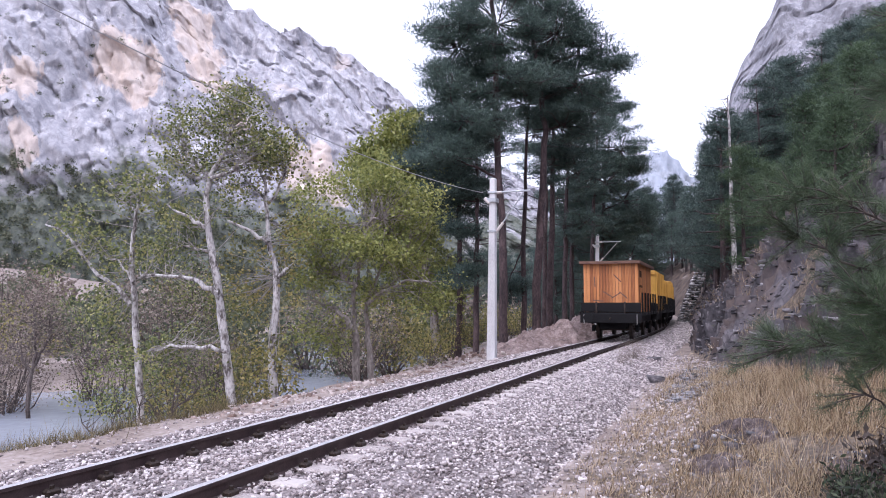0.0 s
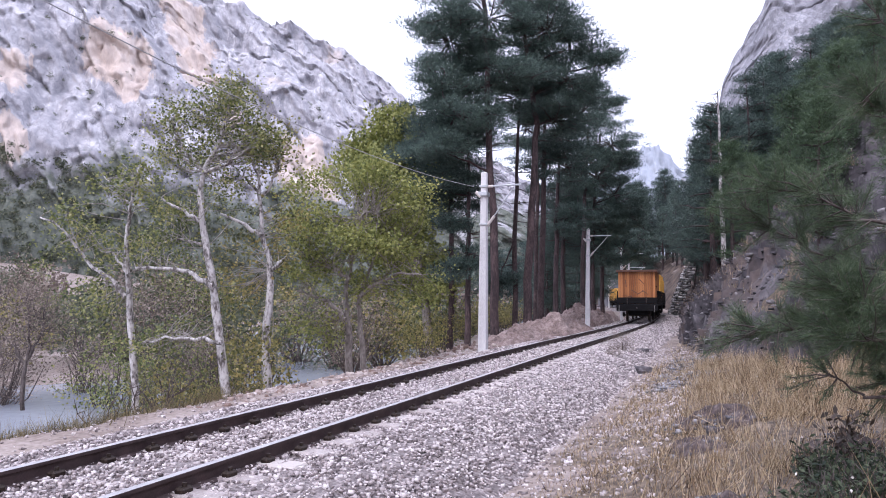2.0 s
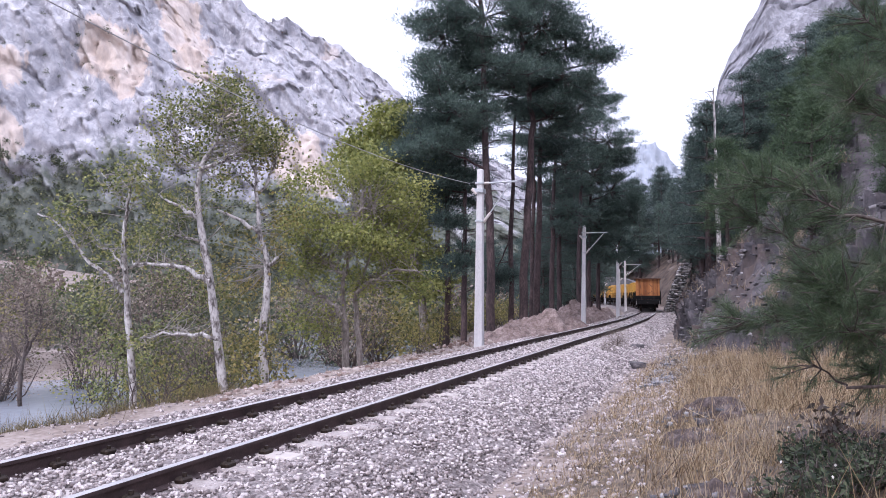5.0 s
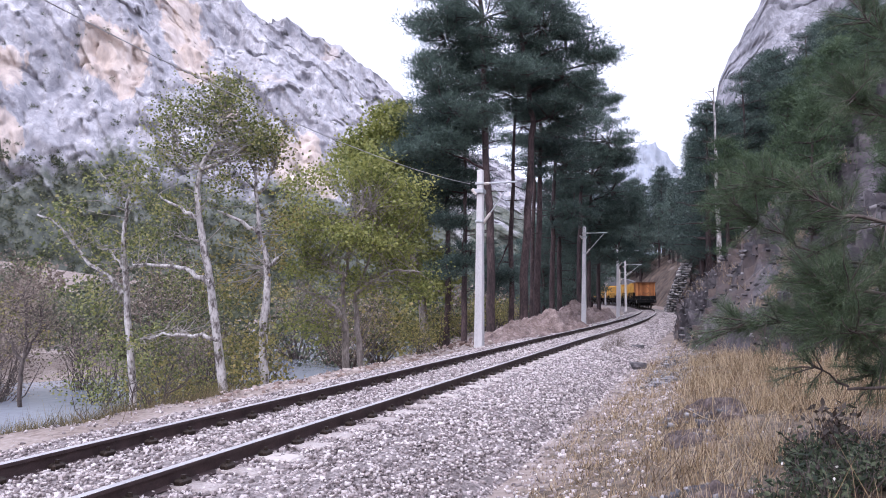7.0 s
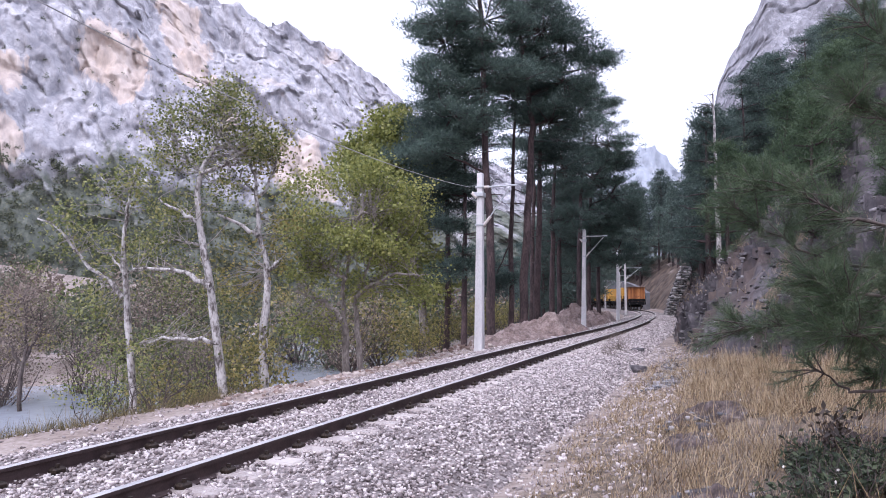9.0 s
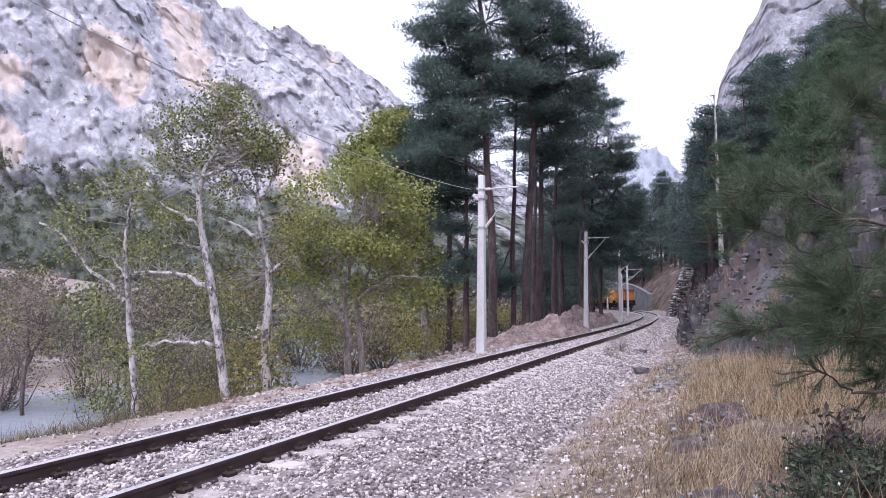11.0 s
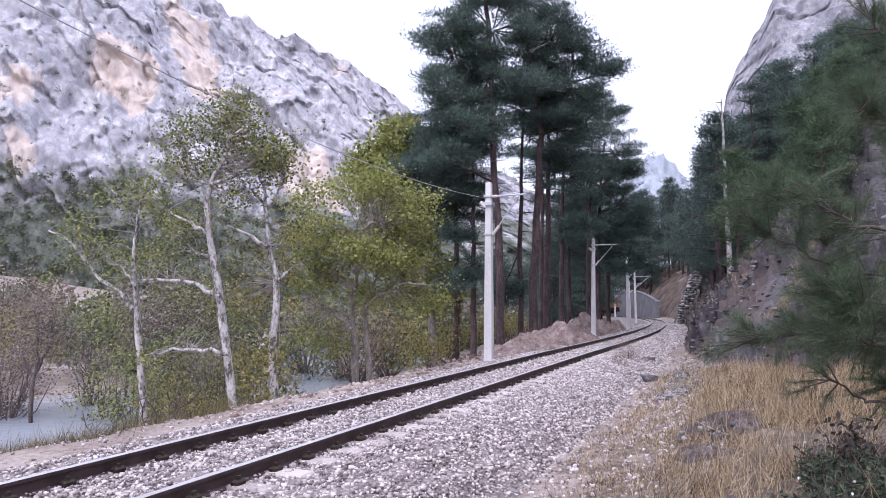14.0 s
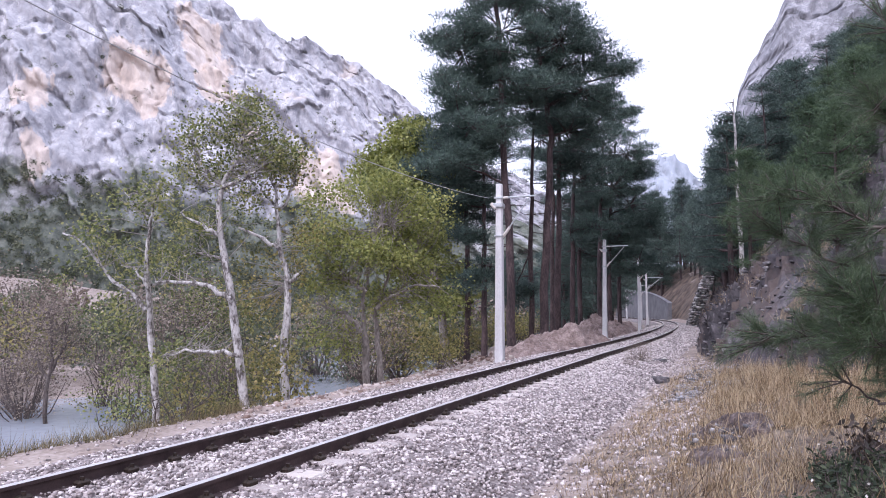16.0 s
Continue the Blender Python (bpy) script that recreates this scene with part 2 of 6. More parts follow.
    # scars where slabs have broken away
    for (cx, cy, cz), r in scars:
        off, tall, d = n.new("ShaderNodeVectorMath"), n.new("ShaderNodeVectorMath"), n.new("ShaderNodeVectorMath")
        off.operation, off.inputs[1].default_value = "SUBTRACT", (cx, cy, cz)
        tall.operation, tall.inputs[1].default_value = "MULTIPLY", (1.15, 0.8, 0.6)
        d.operation = "LENGTH"
        l.new(co.outputs["Object"], off.inputs[0])
        l.new(off.outputs[0], tall.inputs[0])
        l.new(tall.outputs[0], d.inputs[0])
        edge, rag = n.new("ShaderNodeMath"), n.new("ShaderNodeMath")
        edge.operation, edge.inputs[1].default_value = "MULTIPLY_ADD", -1.0 / r
        rag.operation, rag.inputs[1].default_value = "MULTIPLY_ADD", 0.45
        l.new(tex(0.2 * k, 6, (1.2, 1, 0.35), 0.7), rag.inputs[0])
        l.new(tex(0.07 * k, 5, (1, 1, 0.3), 0.7), rag.inputs[2])
        sub = n.new("ShaderNodeMath")
        sub.operation, sub.inputs[1].default_value = "SUBTRACT", 0.225
        l.new(rag.outputs[0], sub.inputs[0])
        l.new(d.outputs["Value"], edge.inputs[0])
        l.new(sub.outputs[0], edge.inputs[2])
        rock = blend(ramp(edge.outputs[0], [(0.0, (0, 0, 0)), (0.06, (0.8, 0.8, 0.8))]), rock, warmc)
    bushc = ramp(tex(0.8 * k, 4), [(0.35, bush[0]), (0.65, bush[1])])
    spots = ramp(tex(0.25 * k, 5), [(0.66, (0, 0, 0)), (0.69, (0.7, 0.7, 0.7))])
    rock = blend(spots, rock, bushc)
    if low_scrub:
        sep, ma = n.new("ShaderNodeSeparateXYZ"), n.new("ShaderNodeMath")
        l.new(co.outputs["Object"], sep.inputs[0])
        ma.operation, ma.inputs[1].default_value = "MULTIPLY_ADD", -0.0095
        l.new(sep.outputs["Z"], ma.inputs[0])
        l.new(tex(0.06, 5), ma.inputs[2])
        rock = blend(ramp(ma.outputs[0], [(0.02, (0, 0, 0)), (0.16, (0.9, 0.9, 0.9))]), rock, bushc)
    l.new(rock, b.inputs["Base Color"])
    bp = n.new("ShaderNodeBump")
    bp.inputs["Strength"].default_value, bp.inputs["Distance"].default_value = 0.45, 0.6 / k
    l.new(tex(0.16 * k, 4, (1, 0.6, 1.1), 0.6), bp.inputs["Height"])
    l.new(bp.outputs["Normal"], b.inputs["Normal"])
    return m


SCARS = [((-129.0, 263.5, 96.4), 19.84), ((-122.9, 264.7, 92.5), 22.32), ((-110.9, 302.1, 115.4), 24.8), ((-117.9, 310.0, 130.1), 24.8), ((-105.1, 293.3, 102.3), 19.84), ((-137.0, 219.0, 52.9), 14.88), ((-57.4, 279.5, 59.5), 27.28), ((-147.0, 232.3, 79.4), 14.88), ((-87.5, 280.4, 79.3), 14.88), ((-50.5, 279.2, 51.5), 19.84)]
GREYS = [(0.22, 0.217, 0.245), (0.40, 0.392, 0.43), (0.53, 0.522, 0.562), (0.72, 0.71, 0.74)]
WARMS = [(0.36, 0.29, 0.26), (0.60, 0.50, 0.44), (0.76, 0.68, 0.63)]
M_CLIFF = cliff_material("limestone_cliff", GREYS, WARMS, [(0.055, 0.07, 0.055), (0.135, 0.15, 0.11)], 1.0, SCARS, 0.0, True)
# the same limestone in darker greys for the right-hand crag
M_CRAG = cliff_material("darker_grey_crag", [(0.13, 0.13, 0.15), (0.24, 0.238, 0.268), (0.34, 0.337, 0.372), (0.50, 0.495, 0.53)], WARMS, [(0.055, 0.07, 0.055), (0.135, 0.15, 0.11)], 1.2)
M_ROCKFACE = cliff_material("layered_shale", [(0.020, 0.018, 0.022), (0.065, 0.058, 0.066), (0.13, 0.115, 0.125), (0.25, 0.23, 0.24)], [(0.050, 0.036, 0.034), (0.125, 0.092, 0.082), (0.22, 0.17, 0.145)], [(0.04, 0.045, 0.028), (0.13, 0.115, 0.065)], 7.0, (), 0.10)
# distance haze is put into these pale blue rock and scrub colours
M_FAR = cliff_material("hazed_far_limestone", [(0.30, 0.33, 0.39), (0.34, 0.37, 0.43), (0.38, 0.41, 0.47), (0.43, 0.46, 0.51)], WARMS, [(0.25, 0.3, 0.33), (0.32, 0.37, 0.4)], 0.3)


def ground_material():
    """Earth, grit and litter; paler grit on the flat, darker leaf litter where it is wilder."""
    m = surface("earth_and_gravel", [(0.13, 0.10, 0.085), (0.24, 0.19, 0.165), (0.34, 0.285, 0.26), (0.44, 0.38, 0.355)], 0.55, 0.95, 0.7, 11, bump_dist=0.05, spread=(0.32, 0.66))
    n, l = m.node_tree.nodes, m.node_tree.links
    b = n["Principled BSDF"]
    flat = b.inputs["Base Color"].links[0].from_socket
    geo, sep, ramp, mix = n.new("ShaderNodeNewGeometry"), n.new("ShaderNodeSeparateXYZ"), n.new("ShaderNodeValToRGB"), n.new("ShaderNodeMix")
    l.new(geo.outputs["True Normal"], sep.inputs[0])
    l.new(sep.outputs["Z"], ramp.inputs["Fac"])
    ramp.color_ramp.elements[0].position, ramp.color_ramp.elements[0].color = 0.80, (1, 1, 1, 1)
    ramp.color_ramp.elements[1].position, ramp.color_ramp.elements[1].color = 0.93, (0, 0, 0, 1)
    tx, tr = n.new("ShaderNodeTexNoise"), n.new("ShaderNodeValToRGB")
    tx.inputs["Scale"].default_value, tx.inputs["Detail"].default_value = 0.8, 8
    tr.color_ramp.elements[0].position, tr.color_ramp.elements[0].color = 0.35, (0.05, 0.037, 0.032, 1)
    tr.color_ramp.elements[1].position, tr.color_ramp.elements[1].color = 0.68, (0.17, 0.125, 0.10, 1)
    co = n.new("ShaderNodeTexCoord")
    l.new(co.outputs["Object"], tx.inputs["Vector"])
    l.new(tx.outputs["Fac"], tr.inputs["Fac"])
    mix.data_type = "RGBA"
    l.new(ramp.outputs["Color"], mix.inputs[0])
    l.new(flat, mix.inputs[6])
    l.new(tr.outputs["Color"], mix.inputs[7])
    # dead grass and litter on the bank to the right of the ballast
    dot, bank, wob, sumn, edge, over = n.new("ShaderNodeVectorMath"), n.new("ShaderNodeMath"), n.new("ShaderNodeTexNoise"), n.new("ShaderNodeMath"), n.new("ShaderNodeValToRGB"), n.new("ShaderNodeMix")
    dot.operation, dot.inputs[1].default_value = "DOT_PRODUCT", (0.930, -0.3665, 0.0)
    l.new(co.outputs["Object"], dot.inputs[0])
    bank.operation, bank.inputs[1].default_value, bank.inputs[2].default_value = "MULTIPLY_ADD", 0.2, 0.2 * (5.266 - 3.75)
    l.new(dot.outputs["Value"], bank.inputs[0])
    wob.inputs["Scale"].default_value, wob.inputs["Detail"].default_value = 1.6, 7
    l.new(co.outputs["Object"], wob.inputs["Vector"])
    sumn.operation = "ADD"
    l.new(bank.outputs[0], sumn.inputs[0])
    l.new(wob.outputs["Fac"], sumn.inputs[1])
    edge.color_ramp.elements[0].position, edge.color_ramp.elements[0].color = 0.42, (0, 0, 0, 1)
    edge.color_ramp.elements[1].position, edge.color_ramp.elements[1].color = 0.58, (0.92, 0.92, 0.92, 1)
    l.new(sumn.outputs[0], edge.inputs["Fac"])
    lit, lr = n.new("ShaderNodeTexNoise"), n.new("ShaderNodeValToRGB")
    lit.inputs["Scale"].default_value, lit.inputs["Detail"].default_value, lit.inputs["Roughness"].default_value = 9.0, 8, 0.7
    l.new(co.outputs["Object"], lit.inputs["Vector"])
    e = lr.color_ramp.elements
    e.new(0.5)
    for i, (q, c) in enumerate(((0.36, (0.045, 0.034, 0.025)), (0.5, (0.12, 0.09, 0.065)), (0.64, (0.27, 0.21, 0.15)))):
        e[i].position, e[i].color = q, (*c, 1)
    l.new(lit.outputs["Fac"], lr.inputs["Fac"])
    over.data_type = "RGBA"
    l.new(edge.outputs["Color"], over.inputs[0])
    l.new(mix.outputs[2], over.inputs[6])
    l.new(lr.outputs["Color"], over.inputs[7])
    l.new(over.outputs[2], b.inputs["Base Color"])
    return m


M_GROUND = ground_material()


# ---- mesh helpers ----
def mesh_of(name, verts, faces, material, smooth=False):
    me = bpy.data.meshes.new(name)
    me.from_pydata([tuple(v) for v in verts], [], faces)
    for k in (material if isinstance(material, (list, tuple)) else [material]):
        me.materials.append(k)
    if smooth:
        me.polygons.foreach_set("use_smooth", [True] * len(me.polygons))
    me.update()
    return me


def fast_mesh(name, verts, faces, material, smooth=False):
    """A mesh from numpy arrays; all faces have the same number of corners."""
    me = bpy.data.meshes.new(name)
    verts, faces = np.asarray(verts, dtype=np.float32), np.asarray(faces, dtype=np.int32)
    k = faces.shape[1]
    me.vertices.add(len(verts))
    me.vertices.foreach_set("co", verts.ravel())
    me.loops.add(faces.size)
    me.loops.foreach_set("vertex_index", faces.ravel())
    me.polygons.add(len(faces))
    me.polygons.foreach_set("loop_start", np.arange(len(faces), dtype=np.int32) * k)
    me.update(calc_edges=True)
    me.materials.append(material)
    if smooth:
        me.polygons.foreach_set("use_smooth", np.ones(len(faces), dtype=bool))
    me.validate()
    return me


def part(name, data, parent=None, label=""):
    """Links a mesh (or a bmesh with its material) as one object under a thing or a part."""
    ob = new(name, data)
    if parent:
        ob.parent = parent
    return tagged(ob, label)


def bm_mesh(name, bm, material):
    me = bpy.data.meshes.new(name)
    bm.to_mesh(me)
    bm.free()
    me.materials.append(material)
    return me


def box_bm(bm, c, size, bevel=0.0, turn=None):
    m = Matrix.Translation(c) @ (turn.to_4x4() if turn else Matrix()) @ Matrix.Diagonal((*size, 1))
    made = bmesh.ops.create_cube(bm, size=1.0, matrix=m)["verts"]
    if bevel:
        edges = list({e for v in made for e in v.link_edges})
        bmesh.ops.bevel(bm, geom=edges, offset=bevel, segments=1, affect="EDGES")


def box(name, c, size, material, parent=None, bevel=0.0, label="", turn=None):
    bm = bmesh.new()
    box_bm(bm, c, size, bevel, turn)
    return part(name, bm_mesh(name, bm, material), parent, label)


def rod_bm(bm, a, b, r1, r2=None, n=10):
    a, b = Vector(a), Vector(b)
    m = Matrix.Translation((a + b) / 2) @ (b - a).to_track_quat("Z", "Y").to_matrix().to_4x4()
    bmesh.ops.create_cone(bm, cap_ends=True, segments=n, radius1=r1, radius2=r1 if r2 is None else r2, depth=(b - a).length, matrix=m)


def rod(name, a, b, r1, material, parent=None, r2=None, n=10, label=""):
    bm = bmesh.new()
    rod_bm(bm, a, b, r1, r2, n)
    return part(name, bm_mesh(name, bm, material), parent, label)


def empty(name, m=None):
    ob = new(name)
    ob.empty_display_size = 0.3
    if m is not None:
        ob.matrix_world = m
    return ob


class Tubes:
    """Collects tapered tubes along bent lines into one mesh."""

    def __init__(self):
        self.v, self.f = [], []

    def add(self, pts, radii, n=6):
        pts = [Vector(p) for p in pts]
        ref = Vector((0.31, 0.95, 0.05))
        start = len(self.v)
        for i, p in enumerate(pts):
            d = (pts[min(i + 1, len(pts) - 1)] - pts[max(i - 1, 0)])
            d = d.normalized() if d.length > 1e-6 else Vector((0, 0, 1))
            side = d.cross(ref)
            side = side.normalized() if side.length > 1e-3 else Vector((1, 0, 0))
            up = side.cross(d)
            for k in range(n):
                a = 2 * math.pi * k / n
                self.v.append(p + (side * math.cos(a) + up * math.sin(a)) * radii[i])
        for i in range(len(pts) - 1):
            for k in range(n):
                a, b = start + i * n + k, start + i * n + (k + 1) % n
                self.f.append((a, b, b + n, a + n))
        end = start + (len(pts) - 1) * n
        self.f.append(tuple(end + k for k in range(n)))

    def mesh(self, name, material):
        return mesh_of(name, self.v, self.f, material, smooth=True)


def bend(a, b, rng, sag=0.12, n=5):
    """A bent line of n points from a to b."""
    a, b = np.array(a, float), np.array(b, float)
    length = np.linalg.norm(b - a)
    off = rng.normal(0, sag * length, 3)
    out = []
    for i in range(n):
        t = i / (n - 1)
        out.append(a + (b - a) * t + off * math.sin(math.pi * t) * 0.6 + rng.normal(0, 0.015 * length, 3) * (0 < i < n - 1))
    return out


def leaf_cards(centres, sizes, rng, aspect=0.75, droop=0.0):
    """Kite-shaped leaves, bent along the middle, one island each, at random turns."""
    n = len(centres)
    d = rng.normal(0, 1, (n, 3))
    d[:, 2] = d[:, 2] * 0.7 - droop
    d /= np.linalg.norm(d, axis=1)[:, None]
    s = np.cross(d, rng.normal(0, 1, (n, 3)))
    s /= np.linalg.norm(s, axis=1)[:, None] + 1e-9
    k = np.asarray(sizes)[:, None]
    v = np.stack([centres - d * k * 0.5, centres + s * k * aspect * 0.5 + d * k * 0.08, centres + d * k * 0.5, centres - s * k * aspect * 0.5 + d * k * 0.08], 1).reshape(-1, 3)
    f = np.arange(4 * n).reshape(n, 4)
    return v, f


def needles(centres, dirs, lengths, widths, rng):
    """Thin three-cornered needles from a base along a direction."""
    n = len(centres)
    dirs = dirs / (np.linalg.norm(dirs, axis=1)[:, None] + 1e-9)
    s = np.cross(dirs, rng.normal(0, 1, (n, 3)))
    s /= np.linalg.norm(s, axis=1)[:, None] + 1e-9
    w = np.asarray(widths)[:, None]
    v = np.stack([centres - s * w / 2, centres + s * w / 2, centres + dirs * np.asarray(lengths)[:, None]], 1).reshape(-1, 3)
    return v, np.arange(3 * n).reshape(n, 3)


# places of the plan, in metres
POLE1 = (1.27, 25.0)
POLE2 = (9.52, 48.0)
POLE3 = (16.3, 66.0)
POLE4 = (24.0, 93.0)
POLE5 = (29.0, 116.0)
POLE6 = (31.2, 136.0)
LEFT_RIDGE = [(-1.224, 0.512), (-0.985, 0.6492), (-0.6522, 0.6492), (-0.4409, 0.529), (-0.3152, 0.4341), (-0.2821, 0.4223), (-0.2491, 0.4072), (-0.1996, 0.3837), (-0.1503, 0.357), (-0.1174, 0.327), (-0.0765, 0.3038), (-0.052, 0.2774), (-0.0195, 0.2428), (0.0534, 0.1993), (0.1338, 0.1545), (0.1816, 0.0978), (0.2213, 0.0656)]
RIGHT_RIDGE = [(0.3459, 0.0817), (0.3787, 0.2116), (0.399, 0.3104), (0.4131, 0.3478), (0.4472, 0.4022), (0.4603, 0.4274), (0.4732, 0.4484), (0.5482, 0.478), (0.6748, 0.5546), (1.0111, 0.6405), (1.5059, 0.5975)]
FAR_RIDGE = [(0.1742, 0.1545), (0.2229, 0.1789), (0.2633, 0.196), (0.2798, 0.217), (0.3043, 0.219), (0.32, 0.198), (0.336, 0.1789), (0.3848, 0.1952), (0.4329, 0.1789)]
RWALL_S = (122, 166)
RWALL_H = (2.6, 5.4)
SWALL_S = 80


# ---- the line of the track and the lie of the land ----
STEP = 0.5
S_TAB = np.arange(-60.0, 260.0, STEP)


def heading_at(s):
    """Degrees from +y towards +x."""
    return 21.5 - np.clip(s - 21, 0, 52) * 0.1 - np.clip(s - 73, 0, 70) * 0.23 - np.clip(s - 143, 0, 200) * 0.12


H_TAB = np.radians(heading_at(S_TAB))
_zero = int(np.argmin(abs(S_TAB)))
X_TAB = np.concatenate([[0], np.cumsum(np.sin((H_TAB[1:] + H_TAB[:-1]) / 2) * STEP)])
Y_TAB = np.concatenate([[0], np.cumsum(np.cos((H_TAB[1:] + H_TAB[:-1]) / 2) * STEP)])
X_TAB += -1.67 - X_TAB[_zero]
Y_TAB += 10.13 - Y_TAB[_zero]


def rail_z(s):
    return -0.005 * np.clip(np.asarray(s) - 15, 0, 62)


def on_track(s, d=0.0, z=0.0):
    """World place at s metres along the track, d to its right, z above the rail heads."""
    x, y, h = np.interp(s, S_TAB, X_TAB), np.interp(s, S_TAB, Y_TAB), np.interp(s, S_TAB, H_TAB)
    return np.array([x + d * np.cos(h), y - d * np.sin(h), rail_z(s) + z])


def track_pose(s, d=0.0, z=0.0):
    p = on_track(s, d, z)
    return Matrix.Translation(p) @ Matrix.Rotation(-np.interp(s, S_TAB, H_TAB), 4, "Z")


def track_coords(x, y):
    """For arrays of places: metres along the track and metres to its right."""
    x, y = np.asarray(x, float), np.asarray(y, float)
    flat = np.stack([x.ravel(), y.ravel()], 1)
    s_out, d_out = np.empty(len(flat)), np.empty(len(flat))
    tab = np.stack([X_TAB, Y_TAB], 1)
    for i in range(0, len(flat), 20000):
        q = flat[i:i + 20000]
        best = np.argmin((q[:, None, 0] - tab[None, :, 0]) ** 2 + (q[:, None, 1] - tab[None, :, 1]) ** 2, axis=1)
        h = H_TAB[best]
        dx, dy = q[:, 0] - tab[best, 0], q[:, 1] - tab[best, 1]
        along = dx * np.sin(h) + dy * np.cos(h)
        s_out[i:i + 20000] = S_TAB[best] + along
        d_out[i:i + 20000] = dx * np.cos(h) - dy * np.sin(h)
    return s_out.reshape(x.shape), d_out.reshape(x.shape)


def wave(x, y, k, seed):
    """Smooth cheap noise from sums of turned sines, about -1 to 1."""
    r = np.random.RandomState(seed)
    out = np.zeros_like(x)
    for i in range(7):
        a, ph, f = r.uniform(0, 6.28), r.uniform(0, 6.28), k * r.uniform(0.6, 1.7)
        out += np.sin((x * math.cos(a) + y * math.sin(a)) * f + ph + 1.3 * np.sin((y * math.cos(a) - x * math.sin(a)) * f * 0.7 + ph * 2))
    return out / 4.0


TOE_S, TOE_D = [-40, -6, 2, 8, 16, 28, 70, 85, 120], [9.5, 9.0, 8.6, 6.4, 4.2, 3.2, 3.1, 3.1, 6.0]
CAP_S, CAP_H = [-60, 50, 90, 130, 180], [42, 42, 28, 19, 14]


def land(x, y):
    """Height of the ground."""
    x, y = np.asarray(x, float), np.asarray(y, float)
    s, d = track_coords(x, y)
    wide = np.clip((s - 17) / 20, 0, 1)
    near = np.interp(-d, [0, 2.2, 3.2, 4.5, 5.5, 7.5, 10, 13, 15, 30, 34, 50, 90, 160, 400], [-.6, -.6, -.52, -.55, -1.0, -1.65, -2.25, -2.65, -2.8, -2.8, -2.0, -1.2, 3, 12, 14])
    far = np.interp(-d, [0, 2.2, 3.2, 8, 10, 12, 15, 40, 44, 60, 100, 160, 400], [-.6, -.6, -.45, -.4, -.7, -1.6, -2.7, -2.8, -2.0, -1.2, 3, 12, 14])
    left = near * (1 - wide) + far * wide
    toe = np.interp(s, TOE_S, TOE_D)
    cap = np.interp(s, CAP_S, CAP_H)
    up = np.clip(d - toe, 0, None)
    rise = np.minimum(up, 5) * 1.2 + np.clip(up - 5, 0, 14) * 1.0 + np.clip(up - 19, 0, 400) * 0.62
    rise = cap * np.tanh(rise / cap)
    bench = np.interp(d, [0, 2.2, 3.1, 4.0, 5.3, 7, 9, 12], [-.6, -.6, -.5, -.32, -.02, 0.2, 0.45, 0.6])
    bench = bench * np.interp(s, [6, 22], [1, 0.35]) + np.interp(s, [6, 22], [0, -0.2])
    right = bench + rise
    z = np.where(d < 0, left, right) + rail_z(s)
    rough = np.clip((up - 0.1) / 2.0, 0, 1) * (d > 0) * np.clip(1 - up / 60, 0.2, 1)
    z = z + rough * (0.35 * wave(x, y, 1.1, 3) + 0.55 * wave(x, y, 0.45, 4))
    z = z + 0.05 * wave(x, y, 1.9, 5) * np.clip((abs(d) - 2.6) / 1, 0, 1) * np.clip((np.hypot(x, y) - 1.0) / 2, 0.1, 1)
    z = z + 1.25 * np.exp(-((x + 21) / 6.5) ** 2 - ((y - 37) / 5.0) ** 2)
    z = z + 0.25 * wave(x, y, 0.35, 6) * (d < 0) * np.clip((-d - 6) / 8, 0, 1) * (-d < 400)
    return z


def land_z(x, y):
    return float(land(np.array([x]), np.array([y]))[0])


def spread_axis(lo, hi, step, far, growth=1.28):
    core = list(np.arange(lo, hi + step / 2, step))
    d, a, b = step, [], []
    p, q = core[0], core[-1]
    while p > -far or q < far:
        d *= growth
        p, q = p - d, q + d
        a.append(p)
        b.append(q)
    return np.array(a[::-1] + core + b)


def build_ground():
    xs, ys = spread_axis(-34, 46, 0.4, 2500), spread_axis(-6, 140, 0.45, 2500)
    gx, gy = np.meshgrid(xs, ys)
    gz = land(gx, gy)
    r = np.hypot(gx, gy)
    gz = gz * np.clip((2200 - r) / 1600, 0, 1)
    v = np.stack([gx, gy, gz], -1).reshape(-1, 3)
    nx, ny = len(xs), len(ys)
    i, j = np.meshgrid(np.arange(nx - 1), np.arange(ny - 1))
    a = (j * nx + i).ravel()
    f = np.stack([a, a + 1, a + nx + 1, a + nx], 1)
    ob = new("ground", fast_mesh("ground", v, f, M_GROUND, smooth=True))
    tagged(ob, "stony brown earth beside the railway rising to a slope", "ground", kind="structure")


build_ground()


# ---- river ----
def build_river():
    ss, ds = np.arange(-58, 150, 3.0), np.linspace(-46, -11.5, 14)
    v = [tuple(on_track(s, d, -2.42 - float(rail_z(s)))) for s in ss for d in ds]
    k = len(ds)
    f = [(i * k + j, i * k + j + 1, (i + 1) * k + j + 1, (i + 1) * k + j) for i in range(len(ss) - 1) for j in range(k - 1)]
    tagged(new("river_water", mesh_of("river_water", v, f, M_WATER, smooth=True)), "pale grey-blue shallow river below the bank", "river", kind="structure")


build_river()


# ---- track ----
BED_D, BED_Z = [-3.1, -2.6, -1.9, -0.9, 0, 0.9, 1.9, 2.6, 3.3], [-0.62, -0.43, -0.19, -0.178, -0.165, -0.178, -0.19, -0.32, -0.62]


